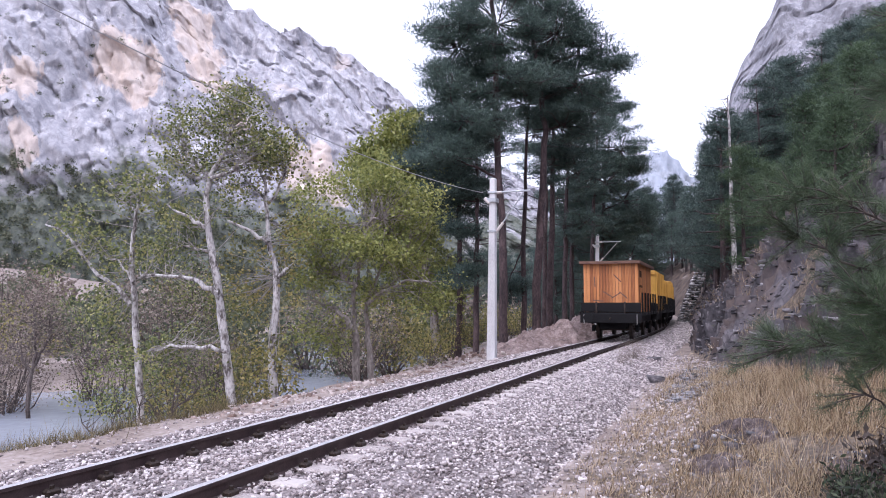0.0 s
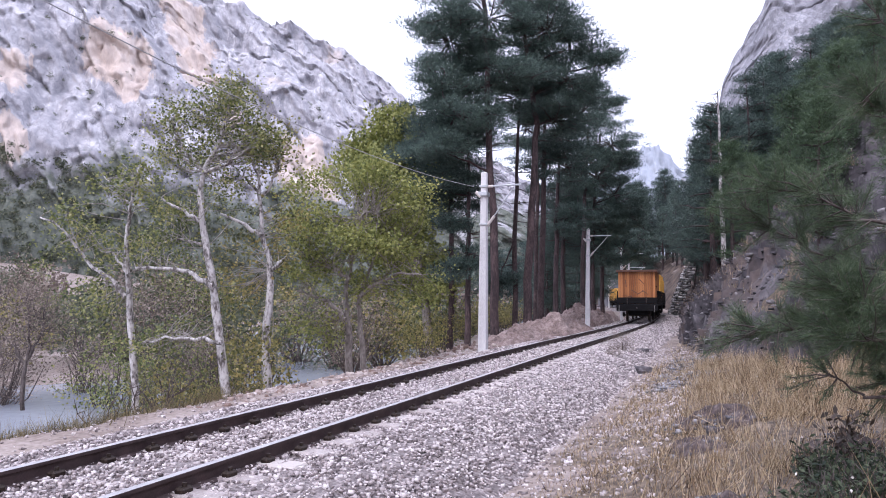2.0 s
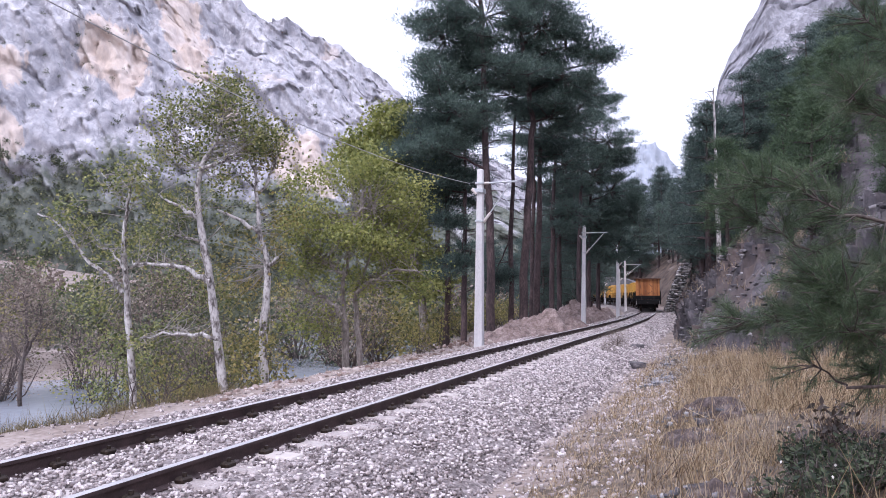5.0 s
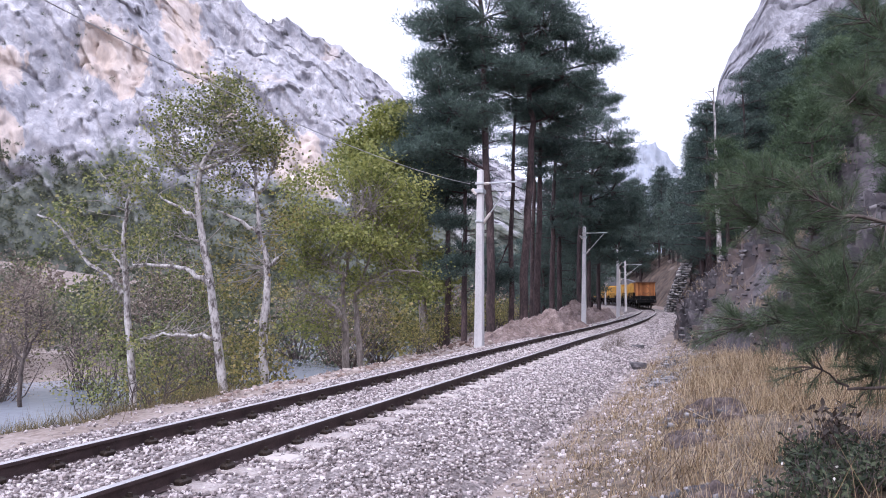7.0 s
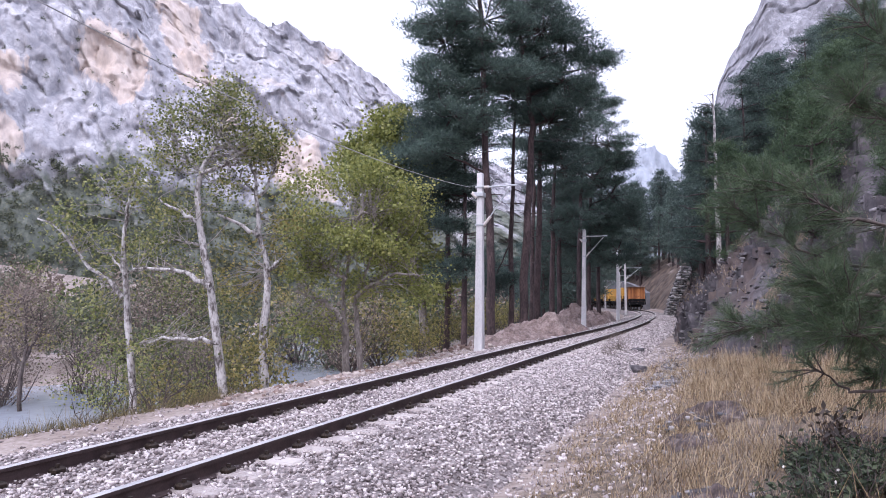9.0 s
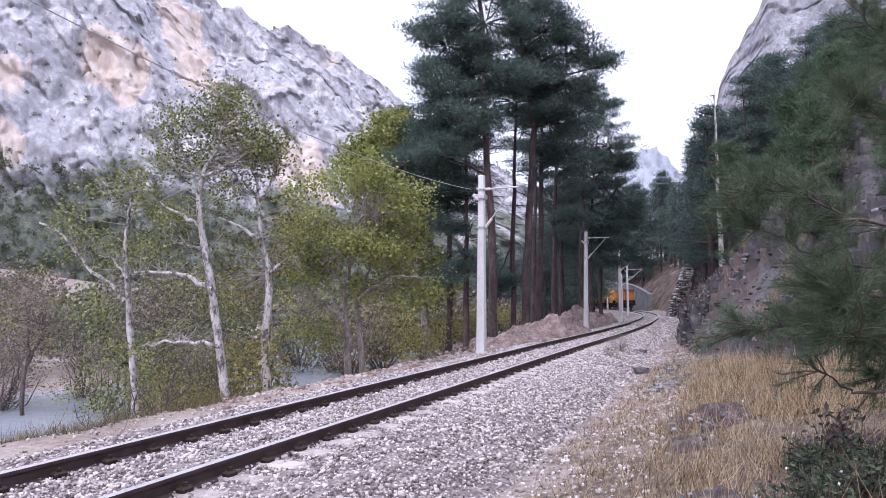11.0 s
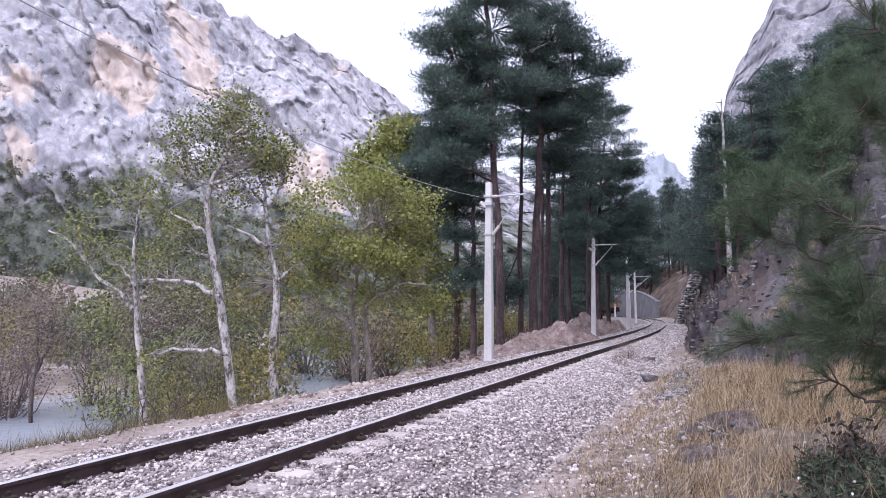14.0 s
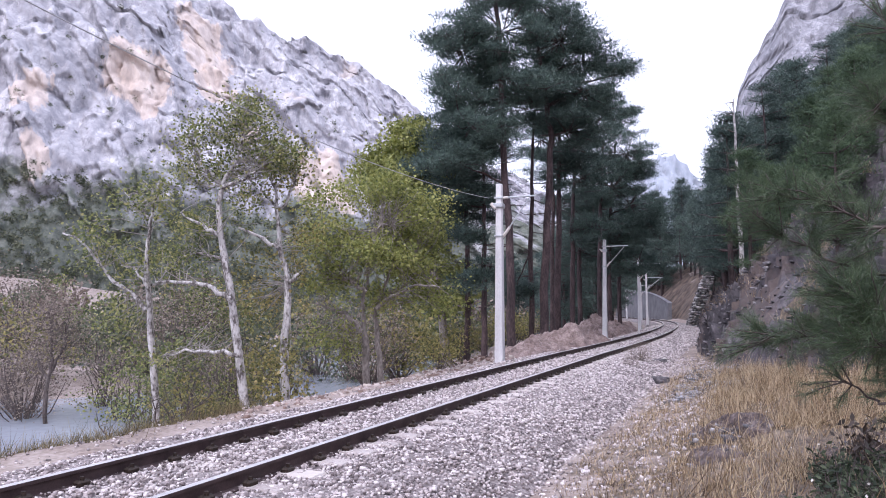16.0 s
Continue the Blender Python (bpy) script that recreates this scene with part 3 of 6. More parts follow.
def build_bed():
    ss, ds = np.arange(-30, 190, 0.35), np.linspace(-3.1, 3.3, 33)
    rng = np.random.RandomState(5)
    v = []
    for s in ss:
        zz = np.interp(ds, BED_D, BED_Z) + rng.normal(0, 0.014, len(ds))
        v += [tuple(on_track(s, d, z)) for d, z in zip(ds, zz)]
    k = len(ds)
    a = (np.arange(len(ss) - 1)[:, None] * k + np.arange(k - 1)[None]).ravel()
    f = np.stack([a, a + 1, a + k + 1, a + k], 1)
    tagged(new("ballast_bed", fast_mesh("ballast_bed", v, f, M_BALLAST, smooth=True)), "pinkish grey crushed-stone railway ballast bed", "ballast", kind="structure")


build_bed()


def stone_shapes(rng, n=12):
    """Angular broken stones: cubes with pushed corners."""
    base = np.array([(x, y, z) for z in (-1, 1) for y in (-1, 1) for x in (-1, 1)], float)
    faces = np.array([(0, 2, 3), (0, 3, 1), (4, 5, 7), (4, 7, 6), (0, 1, 5), (0, 5, 4), (2, 6, 7), (2, 7, 3), (0, 4, 6), (0, 6, 2), (1, 3, 7), (1, 7, 5)])
    return [base * rng.uniform(0.35, 1.15, (8, 3)) * rng.uniform([0.7, 0.6, 0.45], [1.25, 1.0, 0.85]) for _ in range(n)], faces


def scatter_stones(name, places, sizes, material, rng, flat=1.0):
    shapes, faces = stone_shapes(rng)
    places, sizes = np.asarray(places), np.asarray(sizes)
    n = len(places)
    a, b = rng.uniform(0, 6.28, n), rng.uniform(-0.7, 0.7, n)
    ca, sa, cb, sb = np.cos(a), np.sin(a), np.cos(b), np.sin(b)
    pick = rng.randint(0, len(shapes), n)
    v = np.array(shapes)[pick] * sizes[:, None, None] * np.array((1.0 + 0.6 * (1 - flat), 1.0, flat))
    y, z = v[..., 1] * cb[:, None] - v[..., 2] * sb[:, None], v[..., 1] * sb[:, None] + v[..., 2] * cb[:, None]
    x = v[..., 0]
    v = np.stack([x * ca[:, None] - y * sa[:, None], x * sa[:, None] + y * ca[:, None], z], -1) + places[:, None, :]
    f = (faces[None] + 8 * np.arange(n)[:, None, None]).reshape(-1, 3)
    return fast_mesh(name, v.reshape(-1, 3), f, material)


def track_places(rng, n, s0, s1, d0, d1, zfun):
    s, d = rng.uniform(s0, s1, n), rng.uniform(d0, d1, n)
    x, y, h = np.interp(s, S_TAB, X_TAB), np.interp(s, S_TAB, Y_TAB), np.interp(s, S_TAB, H_TAB)
    return np.stack([x + d * np.cos(h), y - d * np.sin(h), zfun(s, d)], 1)


def build_ballast_stones():
    rng = np.random.RandomState(11)
    bed = lambda s, d: rail_z(s) + np.interp(d, BED_D, BED_Z) + rng.uniform(-0.012, 0.028, len(s))
    sets = [(64000, -7, 9, -2.8, 3.3, 0.012, 0.029), (9000, -30, -7, -2.8, 3.3, 0.03, 0.06), (30000, 9, 24, -2.8, 3.3, 0.016, 0.036), (13000, 24, 75, -2.8, 3.3, 0.028, 0.055)]
    for n, s0, s1, d0, d1, lo, hi in sets:
        p = track_places(rng, n, s0, s1, d0, d1, bed)
        ob = new("ballast_stones", scatter_stones("ballast_stones", p, lo + (hi - lo) * rng.rand(n) ** 1.6, M_STONE, rng))
        tagged(ob, "loose pinkish grey crushed stones between the rails", "ballast", kind="stuff")
    # stones strayed onto the shelf and the bench
    p = np.concatenate([track_places(rng, 6500, -7, 20, 2.9, 4.6, lambda s, d: s * 0), track_places(rng, 4500, -8, 30, -5.2, -2.5, lambda s, d: s * 0)])
    keep = rng.rand(len(p)) > 0.2
    p = p[keep]
    p[:, 2] = land(p[:, 0], p[:, 1]) + 0.01
    tagged(new("stray_stones", scatter_stones("stray_stones", p, 0.010 + 0.026 * rng.rand(len(p)) ** 2.6, M_STONE, rng)), "scattered pale stones on the earth beside the ballast", "stones", kind="stuff")


build_ballast_stones()


def build_track():
    track = tagged(empty("railway_track"), "single rusty-sided railway track with shiny rail heads", "railway track", kind="structure")
    prof = [(-0.075, -0.172), (0.075, -0.172), (0.075, -0.160), (0.012, -0.140), (0.010, -0.045), (0.036, -0.036), (0.036, -0.006), (0.028, 0.0), (-0.028, 0.0), (-0.036, -0.006), (-0.036, -0.036), (-0.010, -0.045), (-0.012, -0.140), (-0.075, -0.160)]
    ss = np.arange(-30, 190, 1.0)
    k = len(prof)
    for side in (-0.754, 0.754):
        v = [tuple(on_track(s, side + a, b)) for s in ss for a, b in prof]
        f, top = [], []
        for i in range(len(ss) - 1):
            for j in range(k):
                f.append((i * k + j, i * k + (j + 1) % k, (i + 1) * k + (j + 1) % k, (i + 1) * k + j))
                top.append(1 if j in (6, 7, 8) else 0)
        f.append(tuple(range(k)))
        top.append(0)
        me = mesh_of("rail", v, f, [M_RAIL, M_RAILTOP])
        me.polygons.foreach_set("material_index", top)
        part("rail", me, track, "rust-brown steel rail with a worn bright head")
    bm = bmesh.new()
    box_bm(bm, (0, 0, -0.26), (2.5, 0.27, 0.17), 0.025)
    for c in (-0.98, 0.98):
        box_bm(bm, (c, 0, -0.20), (0.5, 0.25, 0.09), 0.02)
    tie = bm_mesh("sleeper", bm, M_TIE)
    bm = bmesh.new()
    for c in (-0.075, 0.075):
        box_bm(bm, (c * 1.3, 0, -0.13), (0.10, 0.15, 0.07), 0.02)
        rod_bm(bm, (c * 1.5, -0.01, -0.17), (c * 1.5, -0.01, -0.062), 0.022, n=6)
    clip = bm_mesh("rail_fastener", bm, M_CLIP)
    rng = random.Random(3)
    s = -11.0
    while s < 110:
        m = track_pose(s + rng.uniform(-0.02, 0.02), rng.uniform(-0.02, 0.02), rng.uniform(0.0, 0.014))
        part("sleeper", tie, track).matrix_local = m @ Matrix.Rotation(rng.uniform(-0.015, 0.015), 4, "Z")
        if s < 45:
            for side in (-0.754, 0.754):
                part("rail_fastener", clip, track).matrix_local = track_pose(s, side)
        s += 0.6 if s < 60 else 1.2


build_track()


# ---- line poles ----
def line_pole(x, y, height, yaw, arm=1.35, lean=0.0):
    z = land_z(x, y)
    p = empty("line_pole", Matrix.Translation((x, y, z)) @ Matrix.Rotation(-yaw, 4, "Z") @ Matrix.Rotation(lean, 4, "Y"))
    bm = bmesh.new()
    a, b = 0.155, 0.10
    vs = [bm.verts.new(q) for q in [(-a, -a, -0.3), (a, -a, -0.3), (a, a, -0.3), (-a, a, -0.3), (-b, -b, height), (b, -b, height), (b, b, height), (-b, b, height)]]
    for q in [(3, 2, 1, 0), (4, 5, 6, 7), (0, 1, 5, 4), (1, 2, 6, 5), (2, 3, 7, 6), (3, 0, 4, 7)]:
        bm.faces.new([vs[i] for i in q])
    bmesh.ops.bevel(bm, geom=list(bm.edges), offset=0.02, segments=1, affect="EDGES")
    part("mast", bm_mesh("mast", bm, M_CONC), p, "white concrete mast, slightly tapered")
    box("footing", (0, 0, -0.02), (0.75, 0.75, 0.16), M_CAP, p, 0.03)
    h = height
    rod("cantilever_tube", (0.1, 0, h - 0.50), (arm, 0, h - 0.48), 0.03, M_STEEL, p)
    rod("strut", (0.16, 0, h - 1.85), (arm - 0.25, 0, h - 0.55), 0.024, M_STEEL, p)
    rod("insulator", (0.12, 0, h - 1.9), (0.38, 0, h - 1.56), 0.055, M_INSUL, p, n=8)
    rod("insulator", (0.1, 0, h - 0.50), (0.32, 0, h - 0.497), 0.05, M_INSUL, p, n=8)
    for dz in (0.5, 1.86):
        box("bracket", (0.0, 0, h - dz), (0.30, 0.30, 0.07), M_STEEL, p, 0.01)
    box("bracket", (-0.02, 0, h - 0.78), (0.36, 0.36, 0.16), M_STEEL, p, 0.02)
    rod("insulator", (-0.15, 0.1, h - 0.75), (-0.34, 0.1, h - 0.66), 0.045, M_INSUL, p, n=8)
    rod("insulator", (-0.1, -0.16, h - 0.9), (-0.26, -0.2, h - 0.72), 0.045, M_INSUL, p, n=8)
    rod("clamp_bolt", (-0.02, -0.22, h - 0.8), (-0.02, -0.12, h - 0.8), 0.03, M_STEEL, p, n=6)
    tagged(p, "white concrete overhead-line pole with a steel bracket arm", "railway pole", group="line poles along the track")
    return p


line_pole(*POLE1, 6.5, radians(21.5), lean=0.012)
line_pole(*POLE2, 6.75, radians(21.5), 1.55, 0.02)
line_pole(*POLE3, 6.85, radians(18), 1.9, 0.01)
line_pole(*POLE4, 6.8, radians(12), 2.1)
line_pole(*POLE5, 6.6, radians(8), 2.1)
line_pole(*POLE6, 6.2, radians(3), 2.1)


def build_cable():
    t = Tubes()
    pts = []
    for i in range(25):
        k = i / 24
        z = 5.45 + 0.76 * k - 4 * 0.67 * k * (1 - k)
        pts.append((POLE1[0] - 0.3 - 8.9 * k, POLE1[1] - 22.3 * k, z))
    t.add(pts, [0.010] * 25, 6)
    tagged(new("overhead_cable", t.mesh("overhead_cable", M_WIRE)), "thin dark sagging cable strung along the poles", "cable")


build_cable()


# ---- train ----
WAGONS = []


def wagon(kind, seed):
    """A flat wagon, origin on the rails in the middle, +y ahead."""
    rng = random.Random(seed)
    w = empty("flat_wagon" if kind == "timber" else "goods_wagon")
    L = 7.4
    bm = bmesh.new()
    box_bm(bm, (0, 0, 1.16), (2.62, L, 0.14), 0.015)
    for x in (-0.95, 0.95):
        box_bm(bm, (x, 0, 0.92), (0.14, L - 0.1, 0.34), 0.01)
    for y in (-2.2, 0, 2.2):
        box_bm(bm, (0, y, 0.9), (1.9, 0.12, 0.28), 0.01)
    part("underframe", bm_mesh("underframe", bm, M_BLACK), w, "black steel underframe")
    for end in (-1, 1):
        beam = box("buffer_beam", (0, end * (L / 2 + 0.06), 0.98), (2.66, 0.12, 0.42), M_BLACK, w, 0.02)
        for x in (-0.88, 0.88):
            bm = bmesh.new()
            rod_bm(bm, (x, end * (L / 2 + 0.12), 1.0), (x, end * (L / 2 + 0.5), 1.0), 0.09)
            rod_bm(bm, (x, end * (L / 2 + 0.5), 1.0), (x, end * (L / 2 + 0.54), 1.0), 0.22, n=16)
            part("buffer", bm_mesh("buffer", bm, M_BLACK), beam)
        rod("coupling_hook", (0, end * (L / 2 + 0.1), 0.98), (0, end * (L / 2 + 0.4), 0.93), 0.04, M_WHEEL, beam)
        for x in (-1.15, 1.15):
            rod("grab_handle", (x, end * (L / 2 + 0.16), 0.72), (x, end * (L / 2 + 0.16), 1.16), 0.018, M_CAP, beam, n=6)
    # low end board above the deck
    for end in (-1, 1):
        board = box("end_board", (0, end * (L / 2 - 0.02), 1.46), (2.6, 0.08, 0.42), M_BLACK, w, 0.015)
        for x in (-0.62, 0.62):
            box("end_post", (x, end * (L / 2 + 0.05), 1.42), (0.07, 0.06, 0.56), M_WHEEL, board, 0.01)
    for x in (-1.31, 1.31):
        for i in range(6):
            y = -L / 2 + 0.6 + i * (L - 1.2) / 5
            box("side_stake", (x, y, 1.62), (0.07, 0.09, 1.0), M_BLACK, w, 0.01)
    for y in (-2.3, 2.3):
        for x in (-0.98, 0.98):
            box("axle_box", (x, y, 0.5), (0.16, 0.34, 0.3), M_BLACK, w, 0.03)
            box("leaf_spring", (x, y, 0.74), (0.1, 1.0, 0.09), M_BLACK, w, 0.02)
        ws = part("wheelset", wheel_mesh(), w)
        ws.location = (0, y, 0.46)
    for y, l in ((-2.3, 1.7), (0, 1.6), (2.3, 1.7)):
        box("brake_gear", (0, y, 0.66), (1.25, l, 0.36), M_BLACK, w, 0.04)
    # the box on the deck
    z0, z1, hw, y0, y1 = 1.24, 3.42, 1.19, -L / 2 + 0.12, L / 2 - 1.6
    if kind == "timber":
        cabin = box("cabin", (0, (y0 + y1) / 2, (z0 + z1) / 2), (2 * hw - 0.08, y1 - y0 - 0.08, z1 - z0 - 0.02), M_WOODDK, w, label="box cabin of upright orange planks")
        n = 17
        pw = 2 * hw / n
        plank = None
        for i in range(n):
            if plank is None:
                bm = bmesh.new()
                box_bm(bm, (0, 0, 0), (pw - 0.012, 0.03, z1 - z0), 0.006)
                plank = bm_mesh("plank", bm, M_WOOD)
            for y in (y0, y1):
                o = part("plank", plank, cabin)
                o.location = (-hw + pw * (i + 0.5), y + rng.uniform(-0.006, 0.006), (z0 + z1) / 2)
        m = int((y1 - y0) / pw)
        for i in range(m):
            for x in (-hw, hw):
                o = part("plank", plank, cabin)
                o.matrix_local = Matrix.Translation((x + rng.uniform(-0.006, 0.006), y0 + pw * (i + 0.5), (z0 + z1) / 2)) @ Matrix.Rotation(math.pi / 2, 4, "Z")
        part("roof", bm_mesh("roof", roof_bm(hw, y0, y1, z1), M_WOODDK), w, "brown plank roof with a deep eave")
        for x, z, a in ((-0.15, 2.05, 0.55), (0.22, 1.98, -0.55), (0.55, 2.0, 0.7), (-0.7, 2.6, 1.5), (0.3, 2.75, 0.8), (-0.55, 1.75, 0.1)):
            o = box("dark_scrape", (0, 0, 0), (0.46, 0.006, 0.05), M_WOODDK, cabin, 0.002)
            o.matrix_local = Matrix.Translation((x, y0 - 0.024, z)) @ Matrix.Rotation(a, 4, "Y")
        for dy, z, ln, hi in ((0.5, 2.95, 0.16, 0.3), (0.8, 2.95, 0.16, 0.3), (1.1, 2.95, 0.16, 0.3), (0.4, 2.4, 0.1, 0.1), (0.65, 2.4, 0.1, 0.1), (0.9, 2.4, 0.1, 0.1), (1.15, 2.4, 0.1, 0.1), (1.4, 2.4, 0.1, 0.1)):
            box("painted_mark", (hw + 0.026, y0 + dy, z), (0.008, ln, hi), M_BLACK, cabin, 0.002)
        tagged(w, "black flat wagon carrying an orange plank cabin, last of the train", "railway wagon", group="wagons of the train")
    else:
        tall = 3.5 if kind == "tall" else 3.25
        bm = bmesh.new()
        box_bm(bm, (0, (y0 + y1) / 2 + 0.5, (z0 + tall) / 2), (2 * hw, y1 - y0 + 0.9, tall - z0), 0.05)
        body = part("container", bm_mesh("container", bm, M_YELLOW), w, "yellow painted box body")
        for i in range(7):
            y = y0 + 0.25 + i * (y1 - y0 + 0.4) / 6
            for x in (-hw - 0.025, hw + 0.025):
                box("rib", (x, y, (z0 + tall) / 2), (0.05, 0.10, tall - z0 - 0.1), M_YELLOW, body, 0.008)
        box("top_rail", (0, y0 + 0.02, tall - 0.12), (2 * hw + 0.06, 0.14, 0.2), M_YELLOW, body, 0.02)
        for x in (-0.5, 0.5):
            box("door_bar", (x, y0 + 0.02, (z0 + tall) / 2), (0.06, 0.06, tall - z0 - 0.3), M_WOODDK, body, 0.01)
        tagged(w, "black flat wagon carrying a ribbed yellow box body", "railway wagon", group="wagons of the train")
    return w


_wheel = []


def wheel_mesh():
    if not _wheel:
        bm = bmesh.new()
        rod_bm(bm, (-0.95, 0, 0), (0.95, 0, 0), 0.07, n=8)
        for x in (-0.75, 0.75):
            rod_bm(bm, (x - 0.06, 0, 0), (x + 0.06, 0, 0), 0.46, n=24)
            sx = -1 if x > 0 else 1
            rod_bm(bm, (x + sx * 0.06, 0, 0), (x + sx * 0.09, 0, 0), 0.49, n=24)
            rod_bm(bm, (x - sx * 0.06, 0, 0), (x - sx * 0.08, 0, 0), 0.16, n=12)
        _wheel.append(bm_mesh("wheelset", bm, M_WHEEL))
    return _wheel[0]


def roof_bm(hw, y0, y1, z1):
    bm = bmesh.new()
    box_bm(bm, (0, (y0 + y1) / 2 - 0.05, z1 + 0.05), (2 * hw + 0.26, y1 - y0 + 0.4, 0.09), 0.015)
    box_bm(bm, (0, y0 - 0.22, z1 + 0.03), (2 * hw + 0.30, 0.05, 0.13), 0.01)
    for x in (-hw - 0.12, hw + 0.12):
        box_bm(bm, (x, (y0 + y1) / 2, z1 - 0.0), (0.05, y1 - y0 + 0.4, 0.14), 0.01)
    return bm


for i, kind in enumerate(["timber", "tall", "low", "tall", "low", "tall", "tall", "low", "tall", "low", "tall"]):
    WAGONS.append(wagon(kind, 40 + i))
PITCH = 8.5


# ---- retaining walls ----
def build_retaining_wall():
    ss = np.linspace(*RWALL_S, 16)
    v, top = [], []
    for i, s in enumerate(ss):
        k = i / 15
        h = RWALL_H[0] + (RWALL_H[1] - RWALL_H[0]) * math.sin(min(1, k * 1.5) * math.pi / 2)
        for d, z in ((4.2, -0.8), (4.5, h), (5.1, h), (5.1, -0.8)):
            v.append(tuple(on_track(s, d, z)))
    f = []
    for i in range(15):
        for j in range(4):
            f.append((i * 4 + j, i * 4 + (j + 1) % 4, i * 4 + 4 + (j + 1) % 4, i * 4 + 4 + j))
    f += [(3, 2, 1, 0), (60, 61, 62, 63)]
    w = tagged(new("retaining_wall", mesh_of("retaining_wall", v, f, M_WALL)), "dark grey concrete retaining wall round the bend", "retaining wall", kind="structure")
    v2, f2 = [], []
    for i in range(16):
        a, b = Vector(v[i * 4 + 1]), Vector(v[i * 4 + 2])
        n = (a - b).normalized() * 0.08
        for q in (a + n, a + n + Vector((0, 0, 0.12)), b - n + Vector((0, 0, 0.12)), b - n):
            v2.append(q + Vector((0, 0, 0.003)))
    for i in range(15):
        for j in range(4):
            f2.append((i * 4 + j, i * 4 + (j + 1) % 4, i * 4 + 4 + (j + 1) % 4, i * 4 + 4 + j))
    f2 += [(3, 2, 1, 0), (60, 61, 62, 63)]
    part("coping", mesh_of("coping", v2, f2, M_WALL), w, "weathered concrete coping")


build_retaining_wall()


def build_rubble_wall():
    """The ragged end of a dry stone wall that holds the slope beside the line."""
    rng = random.Random(8)
    wall = tagged(empty("stone_wall"), "ragged grey dry-stone wall against the slope", "stone wall", kind="structure")
    nprng = np.random.RandomState(2)
    shapes, faces = stone_shapes(nprng, 6)
    meshes = [fast_mesh("stone", s, faces, M_SHALEP) for s in shapes]
    for row in range(22):
        for col in range(5):
            z = -0.4 + row * 0.28
            if row > 18 and col > 2:
                continue
            s = SWALL_S + rng.uniform(-0.12, 0.12) + 0.05 * row + col * 0.5
            d = 2.1 + row * 0.10 + rng.uniform(-0.1, 0.1)
            for deep in range(3 if col < 2 else 1):
                o = part("stone", rng.choice(meshes), wall)
                k = rng.uniform(0.2, 0.34)
                o.matrix_local = track_pose(s, d + deep * 0.45, z + rng.uniform(-0.06, 0.06)) @ Matrix.Rotation(rng.uniform(-0.8, 0.8), 4, "Z") @ Matrix.Rotation(rng.uniform(-0.3, 0.3), 4, "X") @ Matrix.Diagonal((k * 1.15, k * 1.0, k * 0.7, 1))


M_SHALEP = surface("pale_wall_stone", [(0.11, 0.105, 0.11), (0.27, 0.255, 0.26), (0.46, 0.44, 0.445)], 1.5, 0.9, 0.5, 9, random_object=0.6)
build_rubble_wall()


# ---- mountains ----
def fractal(p, octaves, scale):
    return noise.fractal(Vector(p) * scale, 0.9, 2.1, octaves)


def mountain(name, ridge, dist, base_z, lean, amp, seed, material, label, cols=260, rows=110):
    """A rock face seen from the valley. ridge: pairs of bearing (tangent) and height of the crest (tangent); dist: metres at both ends."""
    bear = np.array([a for a, b in ridge])
    tall = np.array([b for a, b in ridge])
    us = np.linspace(bear[0], bear[-1], cols)
    v = []
    off = Vector((seed * 13.7, seed * 5.1, seed * 7.7))
    for u in us:
        k = (u - bear[0]) / (bear[-1] - bear[0])
        D = dist[0] + (dist[1] - dist[0]) * k
        el = np.interp(u, bear, tall)
        zr = 1.5 + el * D * (1 + lean)
        n2 = math.sqrt(1 + u * u)
        for j in range(rows):
            t = j / (rows - 8) if j < rows - 8 else 1.0
            r = D * (1 + lean * (t ** 1.25))
            z = base_z + (zr - base_z) * t
            if j >= rows - 8:
                b = (j - (rows - 9)) / 8
                r = D * (1 + lean) + b * 90
                z = zr - b * b * (zr - base_z) * 0.95
            x, y = u * r, r
            p = Vector((x, y, z * 0.62)) + off
            big = fractal(p, 5, 0.016)
            rib = abs(fractal(Vector((x, y, z * 0.28)) + off * 2, 4, 0.035))
            small = fractal(p, 3, 0.10)
            env = min(1.0, 0.25 + t * 2.5)
            w = 2.2 * small
            facets = 0.0
            for size, high, deep in ((0.034, 0.34, 0.19), (0.085, 0.40, 0.095), (0.21, 0.5, 0.055)):
                q = Vector((x + w, y - w, (z + 0.3 * x) * high)) * size + off
                near = noise.voronoi(q)[1][0]
                turn = Vector((math.sin(near.x * 91.7 + near.z * 57.3), math.sin(near.y * 77.1), math.sin(near.z * 83.9 + near.x * 31.7)))
                facets += deep * (0.9 * turn.x + 1.5 * turn.dot(q - near))
            push = amp * env * (0.55 * big + 0.5 * rib + 0.06 * small + facets + 0.05 * fractal(p, 2, 0.45))
            crest = amp * 0.30 * (small + 0.7 * big) * (1 if t > 0.9 else t)
            v.append((x - push * u / n2 * 0.6, y - push / n2, z + crest * 0.6))
    a = (np.arange(cols - 1)[:, None] * rows + np.arange(rows - 1)[None]).ravel()
    f = np.stack([a, a + rows, a + rows + 1, a + 1], 1)
    ob = new(name, fast_mesh(name, v, f, material))
    tagged(ob, label, "mountain", kind="structure")
    return np.array(v).reshape(cols, rows, 3)


